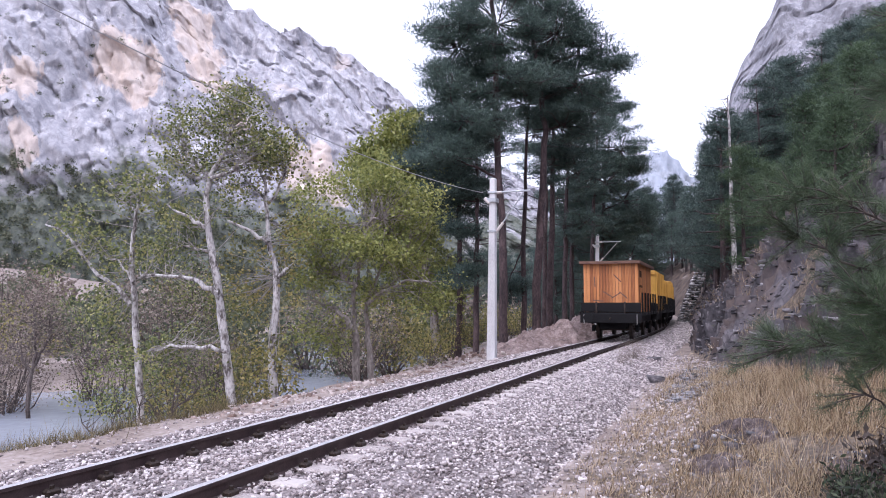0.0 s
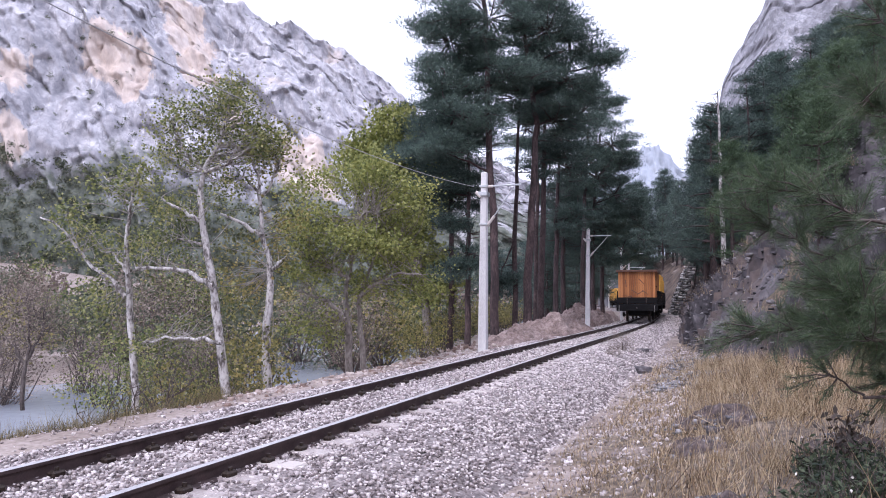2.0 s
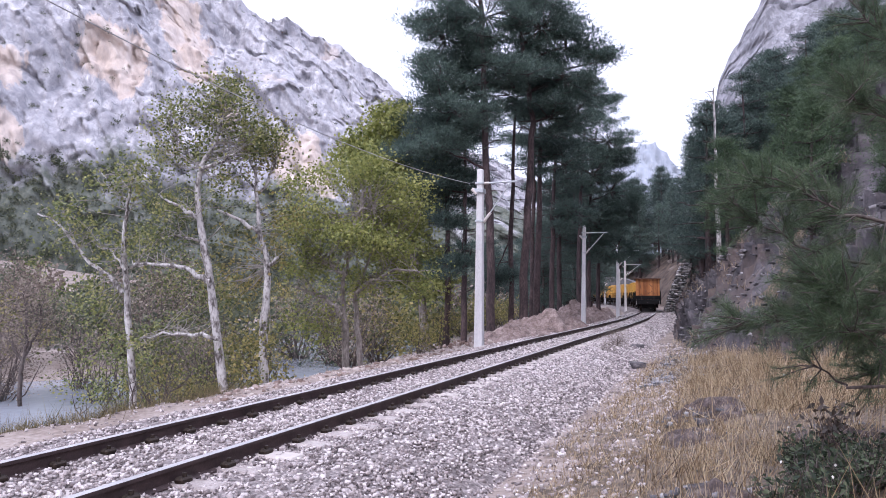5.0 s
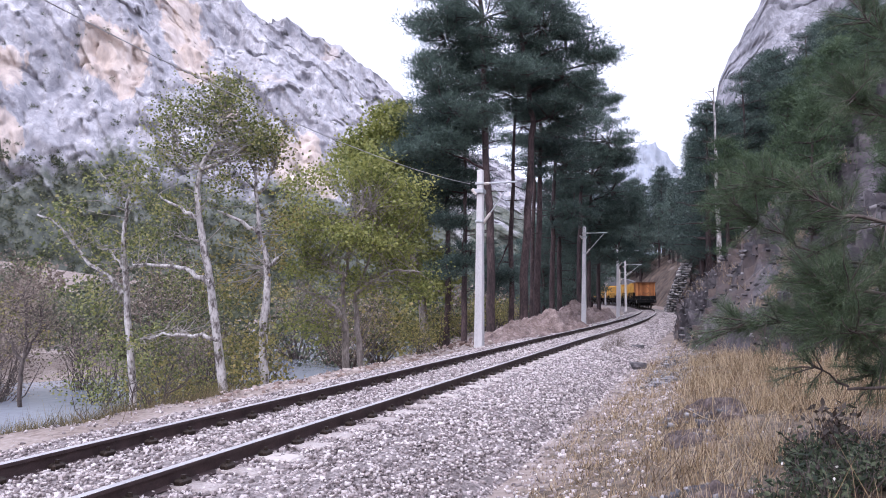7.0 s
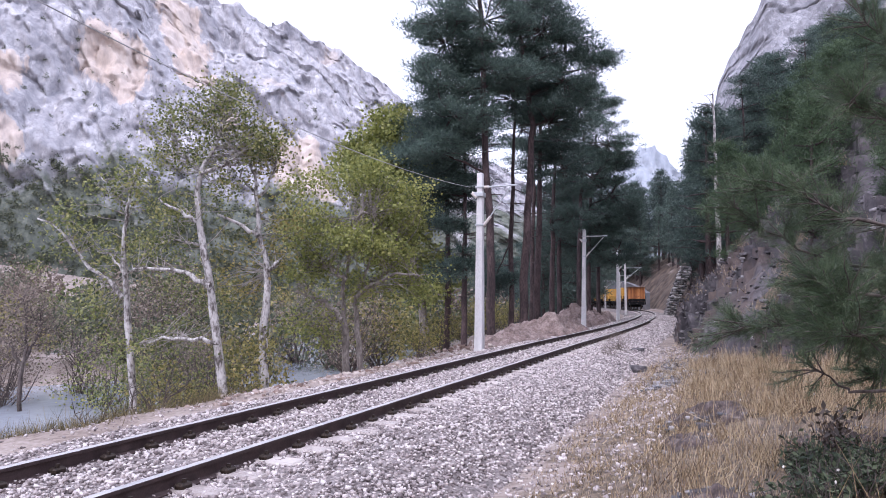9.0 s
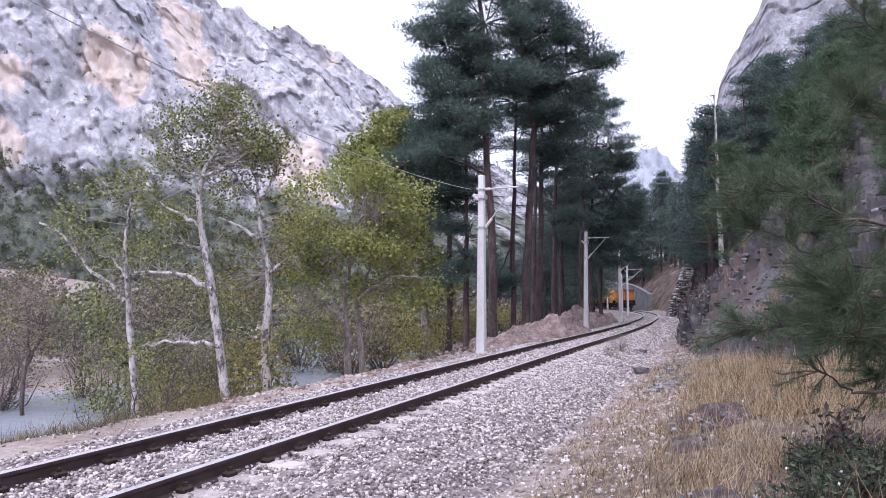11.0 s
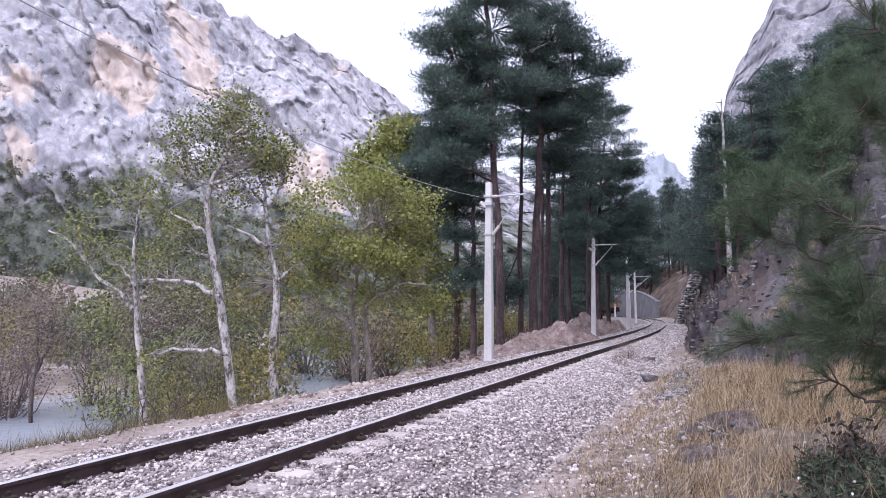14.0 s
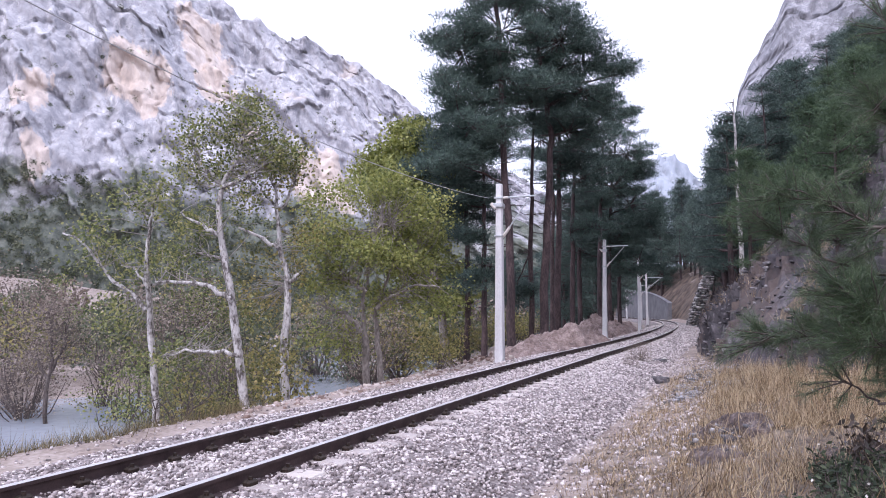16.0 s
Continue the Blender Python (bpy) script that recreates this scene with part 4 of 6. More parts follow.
LEFT_FACE = mountain("mountain", LEFT_RIDGE, (150, 290), -3, 0.42, 15, 1, M_CLIFF, "pale grey limestone mountain with warm broken patches and shrubs", 560, 230)
RIGHT_FACE = mountain("mountain", RIGHT_RIDGE, (210, 150), 10, 0.35, 13, 2, M_CRAG, "steep grey limestone crag above the pine slope", 380, 150)
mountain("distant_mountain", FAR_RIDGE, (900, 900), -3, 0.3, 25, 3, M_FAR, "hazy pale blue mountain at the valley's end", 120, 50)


# ---- earth heaps, rocks, rock face ----
def mound(x, y, rx, ry, h, seed, earth=None, label="mound of reddish dug earth and stones beside the track", group="earth mounds along the track"):
    n = 40
    v, f = [], []
    for i in range(n + 1):
        for j in range(n + 1):
            a, b = i / n * 2 - 1, j / n * 2 - 1
            r = min(1.0, math.hypot(a, b))
            px, py = x + a * rx, y + b * ry
            k = max(0.0, 1 - r * r) ** 0.75
            z = 0.85 * h * k * (0.75 + 0.5 * fractal((px + seed, py, 0), 4, 0.9)) + 0.24 * fractal((px, py + seed, 3), 4, 1.3) * min(1, 3 * k)
            v.append((px, py, z - 0.12))
    z = land(np.array([q[0] for q in v]), np.array([q[1] for q in v]))
    v = [(q[0], q[1], q[2] + zz) for q, zz in zip(v, z)]
    for i in range(n):
        for j in range(n):
            f.append((i * (n + 1) + j, (i + 1) * (n + 1) + j, (i + 1) * (n + 1) + j + 1, i * (n + 1) + j + 1))
    ob = new("earth_mound", mesh_of("earth_mound", v, f, earth or M_DIRT))
    tagged(ob, label, "earth mound", group=group)
    return ob


for i, (px, rx, ry, h) in enumerate([((3.2, 29.5), 2.1, 2.6, 1.15), ((4.8, 33.5), 2.2, 2.8, 1.7), ((6.6, 37.0), 1.7, 2.8, 1.2), ((7.0, 42.5), 1.9, 2.8, 1.35), ((9.4, 52.0), 1.7, 2.6, 1.9), ((11.9, 57.5), 1.7, 3.2, 1.7), ((15.3, 70.0), 1.8, 3.4, 1.3)]):
    mound(px[0], px[1], rx, ry, h, i * 3.1)


def build_heap_stones():
    rng = np.random.RandomState(21)
    p = np.concatenate([track_places(rng, 900, 16, 62, -6.5, -3.0, lambda s, d: s * 0), track_places(rng, 700, 2, 24, -4.9, -3.3, lambda s, d: s * 0)])
    p[:, 2] = land(p[:, 0], p[:, 1]) + rng.uniform(0, 0.25, len(p)) * (p[:, 1] > 26)
    ob = new("heap_stones", scatter_stones("heap_stones", p, 0.02 + 0.08 * rng.rand(len(p)) ** 2.5, M_DIRTST, rng))
    tagged(ob, "reddish grey broken stones lying on the earth shelf", "stones", kind="stuff")


M_DIRTST = surface("reddish_stone", [(0.20, 0.14, 0.12), (0.36, 0.28, 0.25), (0.52, 0.45, 0.42)], 3, 0.95, 0.4, 20, island=0.5)
build_heap_stones()


def build_rock_face():
    """Craggy layered shale where the slope is cut beside the line."""
    ss, us = np.arange(6, 84, 0.16), np.linspace(-0.3, 11.0, 84)
    sg, ug = np.meshgrid(ss, us, indexing="ij")
    toe = np.interp(sg, TOE_S, TOE_D)
    d = toe + ug
    x, y, h = np.interp(sg, S_TAB, X_TAB), np.interp(sg, S_TAB, Y_TAB), np.interp(sg, S_TAB, H_TAB)
    px, py = x + d * np.cos(h), y - d * np.sin(h)
    z = land(px, py)
    v = []
    for a, b, c, u in zip(px.ravel(), py.ravel(), z.ravel(), ug.ravel()):
        # beds that dip along the line: a saw of thin ledges, broken by joints
        big = fractal((a, b, c), 4, 0.28)
        bed = (c - 0.55 * b + 0.25 * a) * 1.5 + 0.8 * big
        saw = bed - math.floor(bed)
        bed2 = bed * 3.3 + 0.6 * fractal((a, b, c), 2, 0.9)
        saw2 = bed2 - math.floor(bed2)
        bare = max(0.0, min(1.0, 0.5 + 1.6 * fractal((a, b + 9, c), 3, 0.22)))
        env = min(1.0, max(0.0, (u + 0.3) / 0.8)) * min(1.0, max(0.0, (11.0 - u) / 2.5))
        crag = fractal((a, b, c * 1.4), 4, 1.1)
        c2 = noise.voronoi(Vector((a * 0.9, b * 0.5, (c - 0.5 * b) * 1.7)) * 1.9)[0]
        slab = min(0.35, c2[1] - c2[0])
        out = env * (0.5 * big + 0.10 * crag + bare * (0.85 * saw ** 1.5 + 0.36 * saw2 + 0.2 * slab) + 0.02)
        v.append((a - out * 0.62, b - out * 0.35, c + out * 0.6 - 0.12 * (1 - env)))
    k = len(us)
    i = (np.arange(len(ss) - 1)[:, None] * k + np.arange(k - 1)[None]).ravel()
    f = np.stack([i, i + 1, i + k + 1, i + k], 1)
    ob = new("rock_face", fast_mesh("rock_face", v, f, M_ROCKFACE))
    tagged(ob, "layered grey shale rock cut rising beside the track", "rock face", kind="structure")
    return np.array(v).reshape(len(ss), k, 3)


ROCK = build_rock_face()


def build_scree():
    rng = np.random.RandomState(31)
    a = ROCK[:, 3:56].reshape(-1, 3)
    p = a[rng.randint(0, len(a), 14000)] + rng.normal(0, 0.06, (14000, 3))
    size = 0.035 + 0.14 * rng.rand(14000) ** 2.6
    q = track_places(rng, 1700, 6.0, 14, 3.7, 5.6, lambda s, d: s * 0)
    q = q[(np.hypot(q[:, 0], q[:, 1]) > 5.5)]
    q[:, 2] = land(q[:, 0], q[:, 1]) + 0.02
    ob = new("shale_shards", scatter_stones("shale_shards", p, size * 0.6, M_SHALE, rng, 0.6))
    tagged(ob, "thin dark shale shards sticking out of the cut slope", "rubble", kind="stuff")
    ob = new("shale_rubble", scatter_stones("shale_rubble", q, 0.018 + 0.05 * rng.rand(len(q)) ** 2, M_SHALEB, rng, 0.6))
    tagged(ob, "broken blue-grey shale rubble at the foot of the slope", "rubble", kind="stuff")
    shapes, faces = stone_shapes(rng, 4)
    for (x, y), k in zip([(3.25, 8.9), (3.1, 8.5), (1.95, 5.5), (1.30, 11.0), (5.2, 19.0), (6.6, 24.5), (3.6, 9.3)], [0.13, 0.10, 0.10, 0.10, 0.22, 0.3, 0.09]):
        o = new("boulder", fast_mesh("boulder", shapes[rng.randint(0, 4)] * k, faces, M_SHALE))
        o.matrix_world = Matrix.Translation((x, y, land_z(x, y) + k * 0.25)) @ Matrix.Rotation(x * 3, 4, "Z")
        tagged(o, "grey weathered boulder lying in dry grass", "boulder", group="boulders by the slope")


build_scree()


# ---- broad-leaved trees ----
M_BARKG = surface("grey_brown_bark", [(0.10, 0.085, 0.078), (0.25, 0.22, 0.205), (0.42, 0.38, 0.36)], 4, 0.9, 0.5, 20, streak=(1, 1, 0.4))
M_TWIGB = surface("grey_brown_twig", [(0.20, 0.18, 0.17), (0.42, 0.39, 0.375)], 6, 0.9, 0, 30)

def grounded(pts):
    pts = [np.array(p) for p in pts]
    pts[0][2] = land_z(pts[0][0], pts[0][1]) - 0.15
    return pts


def smooth_line(pts, rng, jit=0.03):
    """Cuts a bent line finer and shakes it a little."""
    out = []
    pts = [np.array(p, float) for p in pts]
    for i in range(len(pts) - 1):
        p0, p1, p2, p3 = pts[max(i - 1, 0)], pts[i], pts[i + 1], pts[min(i + 2, len(pts) - 1)]
        for k in range(4):
            t = k / 4
            out.append(0.5 * (2 * p1 + (p2 - p0) * t + (2 * p0 - 5 * p1 + 4 * p2 - p3) * t * t + (3 * p1 - p0 - 3 * p2 + p3) * t ** 3) + rng.normal(0, jit, 3) * (i + k > 0))
    out.append(pts[-1])
    return out


def in_ball(rng, centre, radii, n, shell=0.15):
    d = rng.normal(0, 1, (n, 3))
    d /= np.linalg.norm(d, axis=1)[:, None]
    return np.array(centre) + d * (rng.uniform(shell, 1, n) ** 0.6)[:, None] * np.array(radii)


def broadleaf(name, label, trunks, limbs, balls, bark, leaf, seed, leaves=70, size=0.10, clump=0.26, twig=0.014, group=""):
    """trunks, limbs: (line, thick, thin); balls: (centre, radii, clumps)."""
    rng = np.random.RandomState(seed)
    tree = empty(name, Matrix())
    bone = []
    for pts, r0, r1 in trunks:
        line = smooth_line(grounded(pts), rng, 0.02)
        t = Tubes()
        rad = 0.78 * np.linspace(r0, r1, len(line)) * rng.uniform(0.93, 1.08, len(line))
        rad[0] *= 1.35
        t.add(line, rad, 9)
        part("trunk", t.mesh("trunk", bark), tree)
        bone += line[len(line) // 3:]
    for pts, r0, r1 in limbs:
        line = smooth_line(pts, rng, 0.03)
        t = Tubes()
        t.add(line, 1.25 * np.linspace(r0, r1, len(line)), 7)
        part("branch", t.mesh("branch", bark), tree)
        bone += line
    bone = np.array(bone)
    centres, tw = [], Tubes()
    for c, radii, n in balls:
        q = in_ball(rng, c, radii, n)
        centres.append(q)
        for p in q:
            near = np.argsort(np.linalg.norm((bone - p) * (1, 1, 1.3), axis=1) + 0.5 * (bone[:, 2] > p[2]))
            k = bone[near[rng.randint(0, min(9, len(near)))]]
            if np.linalg.norm(k - p) > 1.5 + 0.02 * k[1]:
                continue
            line = bend(k, p, rng, 0.10, 5)
            tw.add(line, np.linspace(twig, 0.006, 5), 4)
    tagged(part("twigwork", tw.mesh("twigwork", M_TWIGB if bark is M_BARKW else bark), tree), kind="stuff")
    centres = np.concatenate(centres)
    m = np.clip(rng.normal(leaves, leaves * 0.35, len(centres)), leaves * 0.25, None).astype(int)
    pos = np.repeat(centres, m, axis=0) + rng.normal(0, clump, (m.sum(), 3)) * (1, 1, 0.7)
    v, f = leaf_cards(pos, size * rng.uniform(0.6, 1.3, len(pos)), rng, droop=0.25)
    part("crown", fast_mesh("crown", v, f, leaf), tree)
    return tagged(tree, label, "tree", group=group)


broadleaf("plane_tree", "slim white-barked plane tree with sparse autumn leaves on the bank",
          [([(-8.2, 19.0, -1.24), (-8.37, 19.0, 0.32), (-8.57, 19.0, 2.14), (-8.58, 19.0, 3.36), (-8.51, 19.0, 4.13), (-8.35, 19.0, 5.05)], 0.135, 0.03)],
          [([(-8.48, 18.7, 1.53), (-8.88, 18.7, 1.98), (-9.5, 18.7, 2.43), (-10.09, 18.7, 3.21), (-10.8, 18.7, 3.63)], 0.055, 0.015), ([(-8.45, 18.8, 2.13), (-8.8, 18.8, 2.58), (-9.23, 18.8, 2.76)], 0.035, 0.012), ([(-8.63, 19.2, 2.17), (-8.05, 19.2, 2.27)], 0.03, 0.01), ([(-8.63, 19.2, 4.0), (-9.04, 19.2, 4.47), (-9.52, 19.2, 4.94)], 0.03, 0.01)],
          [((-8.65, 19.2, 4.47), (1.0, 1.0, 0.9), 34), ((-9.93, 18.9, 3.35), (0.9, 0.9, 0.8), 26), ((-9.43, 19.6, 0.91), (1.3, 1.0, 1.2), 26), ((-8.85, 19.4, 2.77), (1.1, 1.0, 0.7), 20)],
          M_BARKW, M_LEAFA, 1, 36, 0.092, 0.25, group="plane trees on the river bank")
broadleaf("plane_tree", "tall white-barked plane tree with thin green and yellow leaves",
          [([(-5.62, 18.5, -1.17), (-5.87, 18.5, 0.36), (-6.16, 18.5, 2.27), (-6.46, 18.5, 3.76), (-6.39, 18.5, 4.81), (-5.98, 18.5, 5.72), (-5.8, 18.5, 6.55), (-5.78, 18.5, 7.09)], 0.165, 0.02)],
          [([(-6.44, 18.3, 3.51), (-6.83, 18.3, 3.73), (-7.43, 18.3, 4.1)], 0.05, 0.015), ([(-5.99, 18.2, 1.82), (-6.47, 18.2, 2.11), (-7.2, 18.2, 2.26), (-8.0, 18.2, 2.26)], 0.065, 0.02), ([(-6.36, 18.8, 2.88), (-7.0, 18.8, 3.04), (-7.6, 18.8, 2.99)], 0.04, 0.012), ([(-5.7, 18.1, 0.38), (-6.39, 18.1, 0.49), (-7.11, 18.1, 0.47), (-7.76, 18.1, 0.35)], 0.05, 0.014), ([(-6.46, 18.6, 4.83), (-6.83, 18.6, 5.28), (-7.17, 18.6, 5.66), (-7.3, 18.6, 6.2)], 0.05, 0.012), ([(-6.36, 18.4, 4.79), (-5.78, 18.4, 5.02), (-5.27, 18.4, 5.36)], 0.045, 0.012), ([(-6.08, 18.8, 5.79), (-6.01, 18.8, 6.4), (-6.25, 18.8, 6.95)], 0.035, 0.01)],
          [((-5.81, 18.6, 6.89), (0.55, 0.7, 0.45), 34), ((-5.29, 18.4, 6.3), (0.5, 0.7, 0.5), 26), ((-6.39, 18.8, 6.4), (0.5, 0.7, 0.6), 28), ((-7.3, 18.6, 6.12), (0.45, 0.6, 0.7), 26), ((-7.47, 18.5, 5.26), (0.35, 0.5, 0.4), 14), ((-4.8, 18.6, 5.59), (0.5, 0.7, 0.6), 26), ((-5.87, 18.9, 5.58), (0.7, 0.7, 0.5), 26), ((-6.86, 18.9, 5.27), (0.6, 0.7, 0.4), 18), ((-7.06, 18.9, 3.96), (0.8, 0.8, 0.5), 26), ((-7.49, 18.9, 2.89), (0.9, 0.8, 0.7), 26), ((-6.65, 19.2, 1.22), (0.6, 0.8, 0.8), 14), ((-7.6, 18.6, 0.35), (0.9, 0.8, 0.5), 20), ((-5.8, 19.0, 4.28), (0.5, 0.7, 0.8), 18), ((-6.02, 18.6, 5.97), (1.75, 1.2, 1.45), 34)],
          M_BARKW, M_LEAFA, 2, 36, 0.078, 0.25, group="plane trees on the river bank")
broadleaf("plane_tree", "white-barked plane tree with a forked top and thin leaves",
          [([(-4.76, 19.3, -1.14), (-4.9, 19.3, 0.31), (-4.79, 19.3, 2.15), (-5.02, 19.3, 3.23), (-5.12, 19.3, 4.32), (-5.29, 19.3, 5.27)], 0.17, 0.03)],
          [([(-4.99, 19.0, 3.17), (-5.4, 19.0, 3.44), (-6.1, 19.0, 3.77)], 0.06, 0.02), ([(-4.76, 19.2, 2.17), (-4.64, 19.2, 2.36), (-4.49, 19.2, 2.51)], 0.05, 0.03), ([(-5.15, 19.5, 4.28), (-4.78, 19.5, 4.83), (-4.64, 19.5, 5.47)], 0.04, 0.012), ([(-5.15, 19.5, 4.28), (-5.57, 19.5, 4.83), (-5.74, 19.5, 5.15)], 0.04, 0.012)],
          [((-4.93, 19.4, 5.6), (0.75, 0.8, 0.9), 28), ((-5.69, 19.8, 2.16), (0.9, 0.9, 1.4), 34), ((-5.19, 19.0, 0.02), (0.8, 0.8, 0.7), 20), ((-4.54, 19.9, 3.45), (0.5, 0.8, 1.2), 20)],
          M_BARKW, M_LEAFC, 3, 36, 0.095, 0.25, group="plane trees on the river bank")
broadleaf("broad_tree", "broad leafy green tree with pale forked stems beside the line",
          [([(-3.14, 23.0, -0.92), (-3.15, 23.0, 0.26), (-3.27, 23.0, 1.17), (-3.17, 23.0, 2.27), (-2.94, 23.0, 3.75)], 0.17, 0.04), ([(-2.67, 23.4, -0.87), (-2.83, 23.4, 0.42), (-2.88, 23.4, 1.54), (-2.51, 23.4, 2.47), (-2.24, 23.4, 3.79)], 0.14, 0.03)],
          [([(-3.21, 22.6, 0.82), (-3.5, 22.6, 1.18), (-3.95, 22.6, 1.45), (-4.77, 22.6, 1.72)], 0.07, 0.02), ([(-2.8, 22.8, 1.54), (-2.35, 22.8, 1.9), (-1.53, 22.8, 2.26), (-0.8, 22.8, 2.23)], 0.06, 0.015), ([(-3.08, 22.4, 2.07), (-3.66, 22.4, 2.43), (-4.38, 22.4, 2.47)], 0.05, 0.015), ([(-2.92, 22.2, 3.31), (-2.64, 22.2, 4.12), (-2.21, 22.2, 4.17)], 0.05, 0.015), ([(-2.72, 23.6, 1.91), (-1.78, 23.6, 2.48), (-1.59, 23.6, 3.43)], 0.05, 0.012)],
          [((-2.95, 23.0, 5.33), (1.9, 1.7, 0.55), 74), ((-2.44, 23.4, 5.97), (1.0, 1.2, 0.4), 26), ((-4.25, 22.6, 3.98), (1.2, 1.4, 0.6), 42), ((-1.49, 23.4, 4.26), (1.2, 1.4, 0.6), 44), ((-3.1, 22.2, 3.31), (2.0, 1.6, 0.5), 64), ((-1.73, 23.0, 3.01), (1.3, 1.4, 0.5), 40), ((-4.32, 22.6, 2.44), (1.0, 1.2, 0.6), 30), ((-4.19, 23.0, 0.62), (1.0, 1.2, 0.8), 26), ((-1.02, 23.6, 1.91), (0.9, 1.2, 0.8), 34), ((-4.81, 23.5, 5.13), (0.8, 1.0, 0.4), 16), ((-2.74, 23.8, 1.92), (1.6, 1.2, 0.5), 30), ((-1.23, 23.8, 5.18), (0.8, 1.0, 0.5), 20)],
          M_BARKG, M_LEAFB, 4, 40, 0.105, 0.25)
broadleaf("broad_tree", "tall bright green tree behind the leafy one",
          [([(-0.82, 38.0, -0.85), (-1.18, 38.0, 1.56), (-1.4, 38.0, 3.08), (-1.95, 38.0, 5.22), (-2.58, 38.0, 7.68), (-2.89, 38.0, 9.85)], 0.34, 0.08)],
          [([(-1.36, 37.0, 3.04), (-2.49, 37.0, 4.52), (-3.39, 37.0, 5.72)], 0.12, 0.03), ([(-1.8, 38.0, 4.91), (-0.73, 38.0, 6.45), (-0.43, 38.0, 7.68)], 0.12, 0.03)],
          [((-2.89, 38.0, 10.16), (1.8, 2.0, 1.8), 90), ((-4.12, 38.0, 8.92), (2.0, 2.0, 1.6), 90), ((-1.68, 38.5, 7.45), (2.0, 2.0, 2.2), 100), ((-2.53, 37.5, 5.17), (2.2, 2.0, 2.6), 110), ((-0.73, 38.0, 2.77), (1.4, 1.5, 1.8), 60)],
          M_BARKG, M_LEAFB, 5, 70, 0.19, 0.36)


# ---- bushes ----
def bush_meshes(seed, r, h, clumps, leaves, size, leaf, bark):
    rng = np.random.RandomState(seed)
    t = Tubes()
    cs = in_ball(rng, (0, 0, h * 0.55), (r, r, h * 0.5), clumps, 0.3)
    for i in range(0, clumps, 2):
        t.add(bend((rng.normal(0, 0.08), rng.normal(0, 0.08), -0.15), cs[i], rng, 0.08, 5), np.linspace(0.03, 0.008, 5), 4)
    pos = np.repeat(cs, leaves, axis=0) + rng.normal(0, 0.22 * r ** 0.5, (clumps * leaves, 3))
    pos[:, 2] = np.abs(pos[:, 2])
    v, f = leaf_cards(pos, size * rng.uniform(0.6, 1.3, len(pos)), rng)
    return t.mesh("stems", bark), fast_mesh("leaves", v, f, leaf)


def bush(meshes, x, y, k, turn, label, group="", name="bush", lift=0.0):
    b = empty(name, Matrix.Translation((x, y, land_z(x, y) + lift)) @ Matrix.Rotation(turn, 4, "Z") @ Matrix.Diagonal((k, k, k, 1)))
    tagged(part("stemwork", meshes[0], b), kind="stuff")
    part("leaves", meshes[1], b)
    return tagged(b, label, "bush", group=group)


BUSH_G = [bush_meshes(50 + i, 1.25, 2.6, 40, 30, 0.10, M_LEAFA, M_BARKD) for i in range(2)]
BUSH_Y = [bush_meshes(60 + i, 1.2, 2.0, 38, 34, 0.10, M_LEAFC, M_BARKD) for i in range(2)]
BUSH_D = [bush_meshes(70 + i, 1.15, 1.9, 36, 36, 0.11, M_LEAFD, M_BARKD) for i in range(2)]
BUSH_T = [bush_meshes(80 + i, 1.3, 2.6, 60, 60, 0.06, M_TWIG, M_BARKD) for i in range(2)]
BUSH_F = [bush_meshes(90 + i, 1.15, 1.9, 30, 26, 0.17, m, M_BARKD) for i, m in enumerate((M_LEAFD, M_LEAFA, M_TWIG, M_LEAFC, M_LEAFD))]
rb = random.Random(12)
for x, y in [(-11.2, 25.0), (-9.6, 24.0), (-8.3, 24.8), (-12.6, 26.0)]:
    bush(rb.choice(BUSH_G), x, y, rb.uniform(0.85, 1.15), rb.uniform(0, 6), "leafy green bush on the river bank", "green bushes on the bank")
for x, y in [(-5.9, 22.5), (-7.9, 20.6), (-1.2, 34.0), (-0.2, 37.5), (1.2, 43.0), (2.6, 46.0), (4.2, 50.0), (3.4, 44.0), (5.5, 55.0)]:
    bush(rb.choice(BUSH_Y), x, y, rb.uniform(0.8, 1.25), rb.uniform(0, 6), "yellow-green bush under the trees", "yellow-green bushes")
for x, y in [(-16.3, 26.0), (-17.6, 28.0), (-15.0, 29.5), (-8.2, 25.5), (-9.8, 27.0)]:
    bush(rb.choice(BUSH_T), x, y, rb.uniform(0.95, 1.2), rb.uniform(0, 6), "pinkish half-bare bush with dark stems", "half-bare bushes on the bank")
for i in range(20):
    y = rb.uniform(32, 44)
    x = y * rb.uniform(-0.66, -0.06)
    bush(rb.choice(BUSH_G[:1] + BUSH_D + BUSH_T + BUSH_Y), x, y, rb.uniform(1.4, 2.5), rb.uniform(0, 6), "tall mixed green and brown bush across the water", "tall bushes across the river")
for i in range(70):
    y = rb.uniform(45, 130)
    x = y * rb.uniform(-0.72, 0.1)
    bush(rb.choice(BUSH_F), x, y, rb.uniform(1.2, 2.8), rb.uniform(0, 6), "grey-green scrub bush on the valley floor", "scrub across the river")
for x, y, k in [(-5.55, 18.9, 0.42), (-6.1, 18.3, 0.36), (-5.0, 19.2, 0.3), (-7.6, 17.0, 0.3)]:
    bush(BUSH_Y[0], x, y, k, x, "low pale-leaved bush at the foot of a plane tree", "low bushes on the bank")

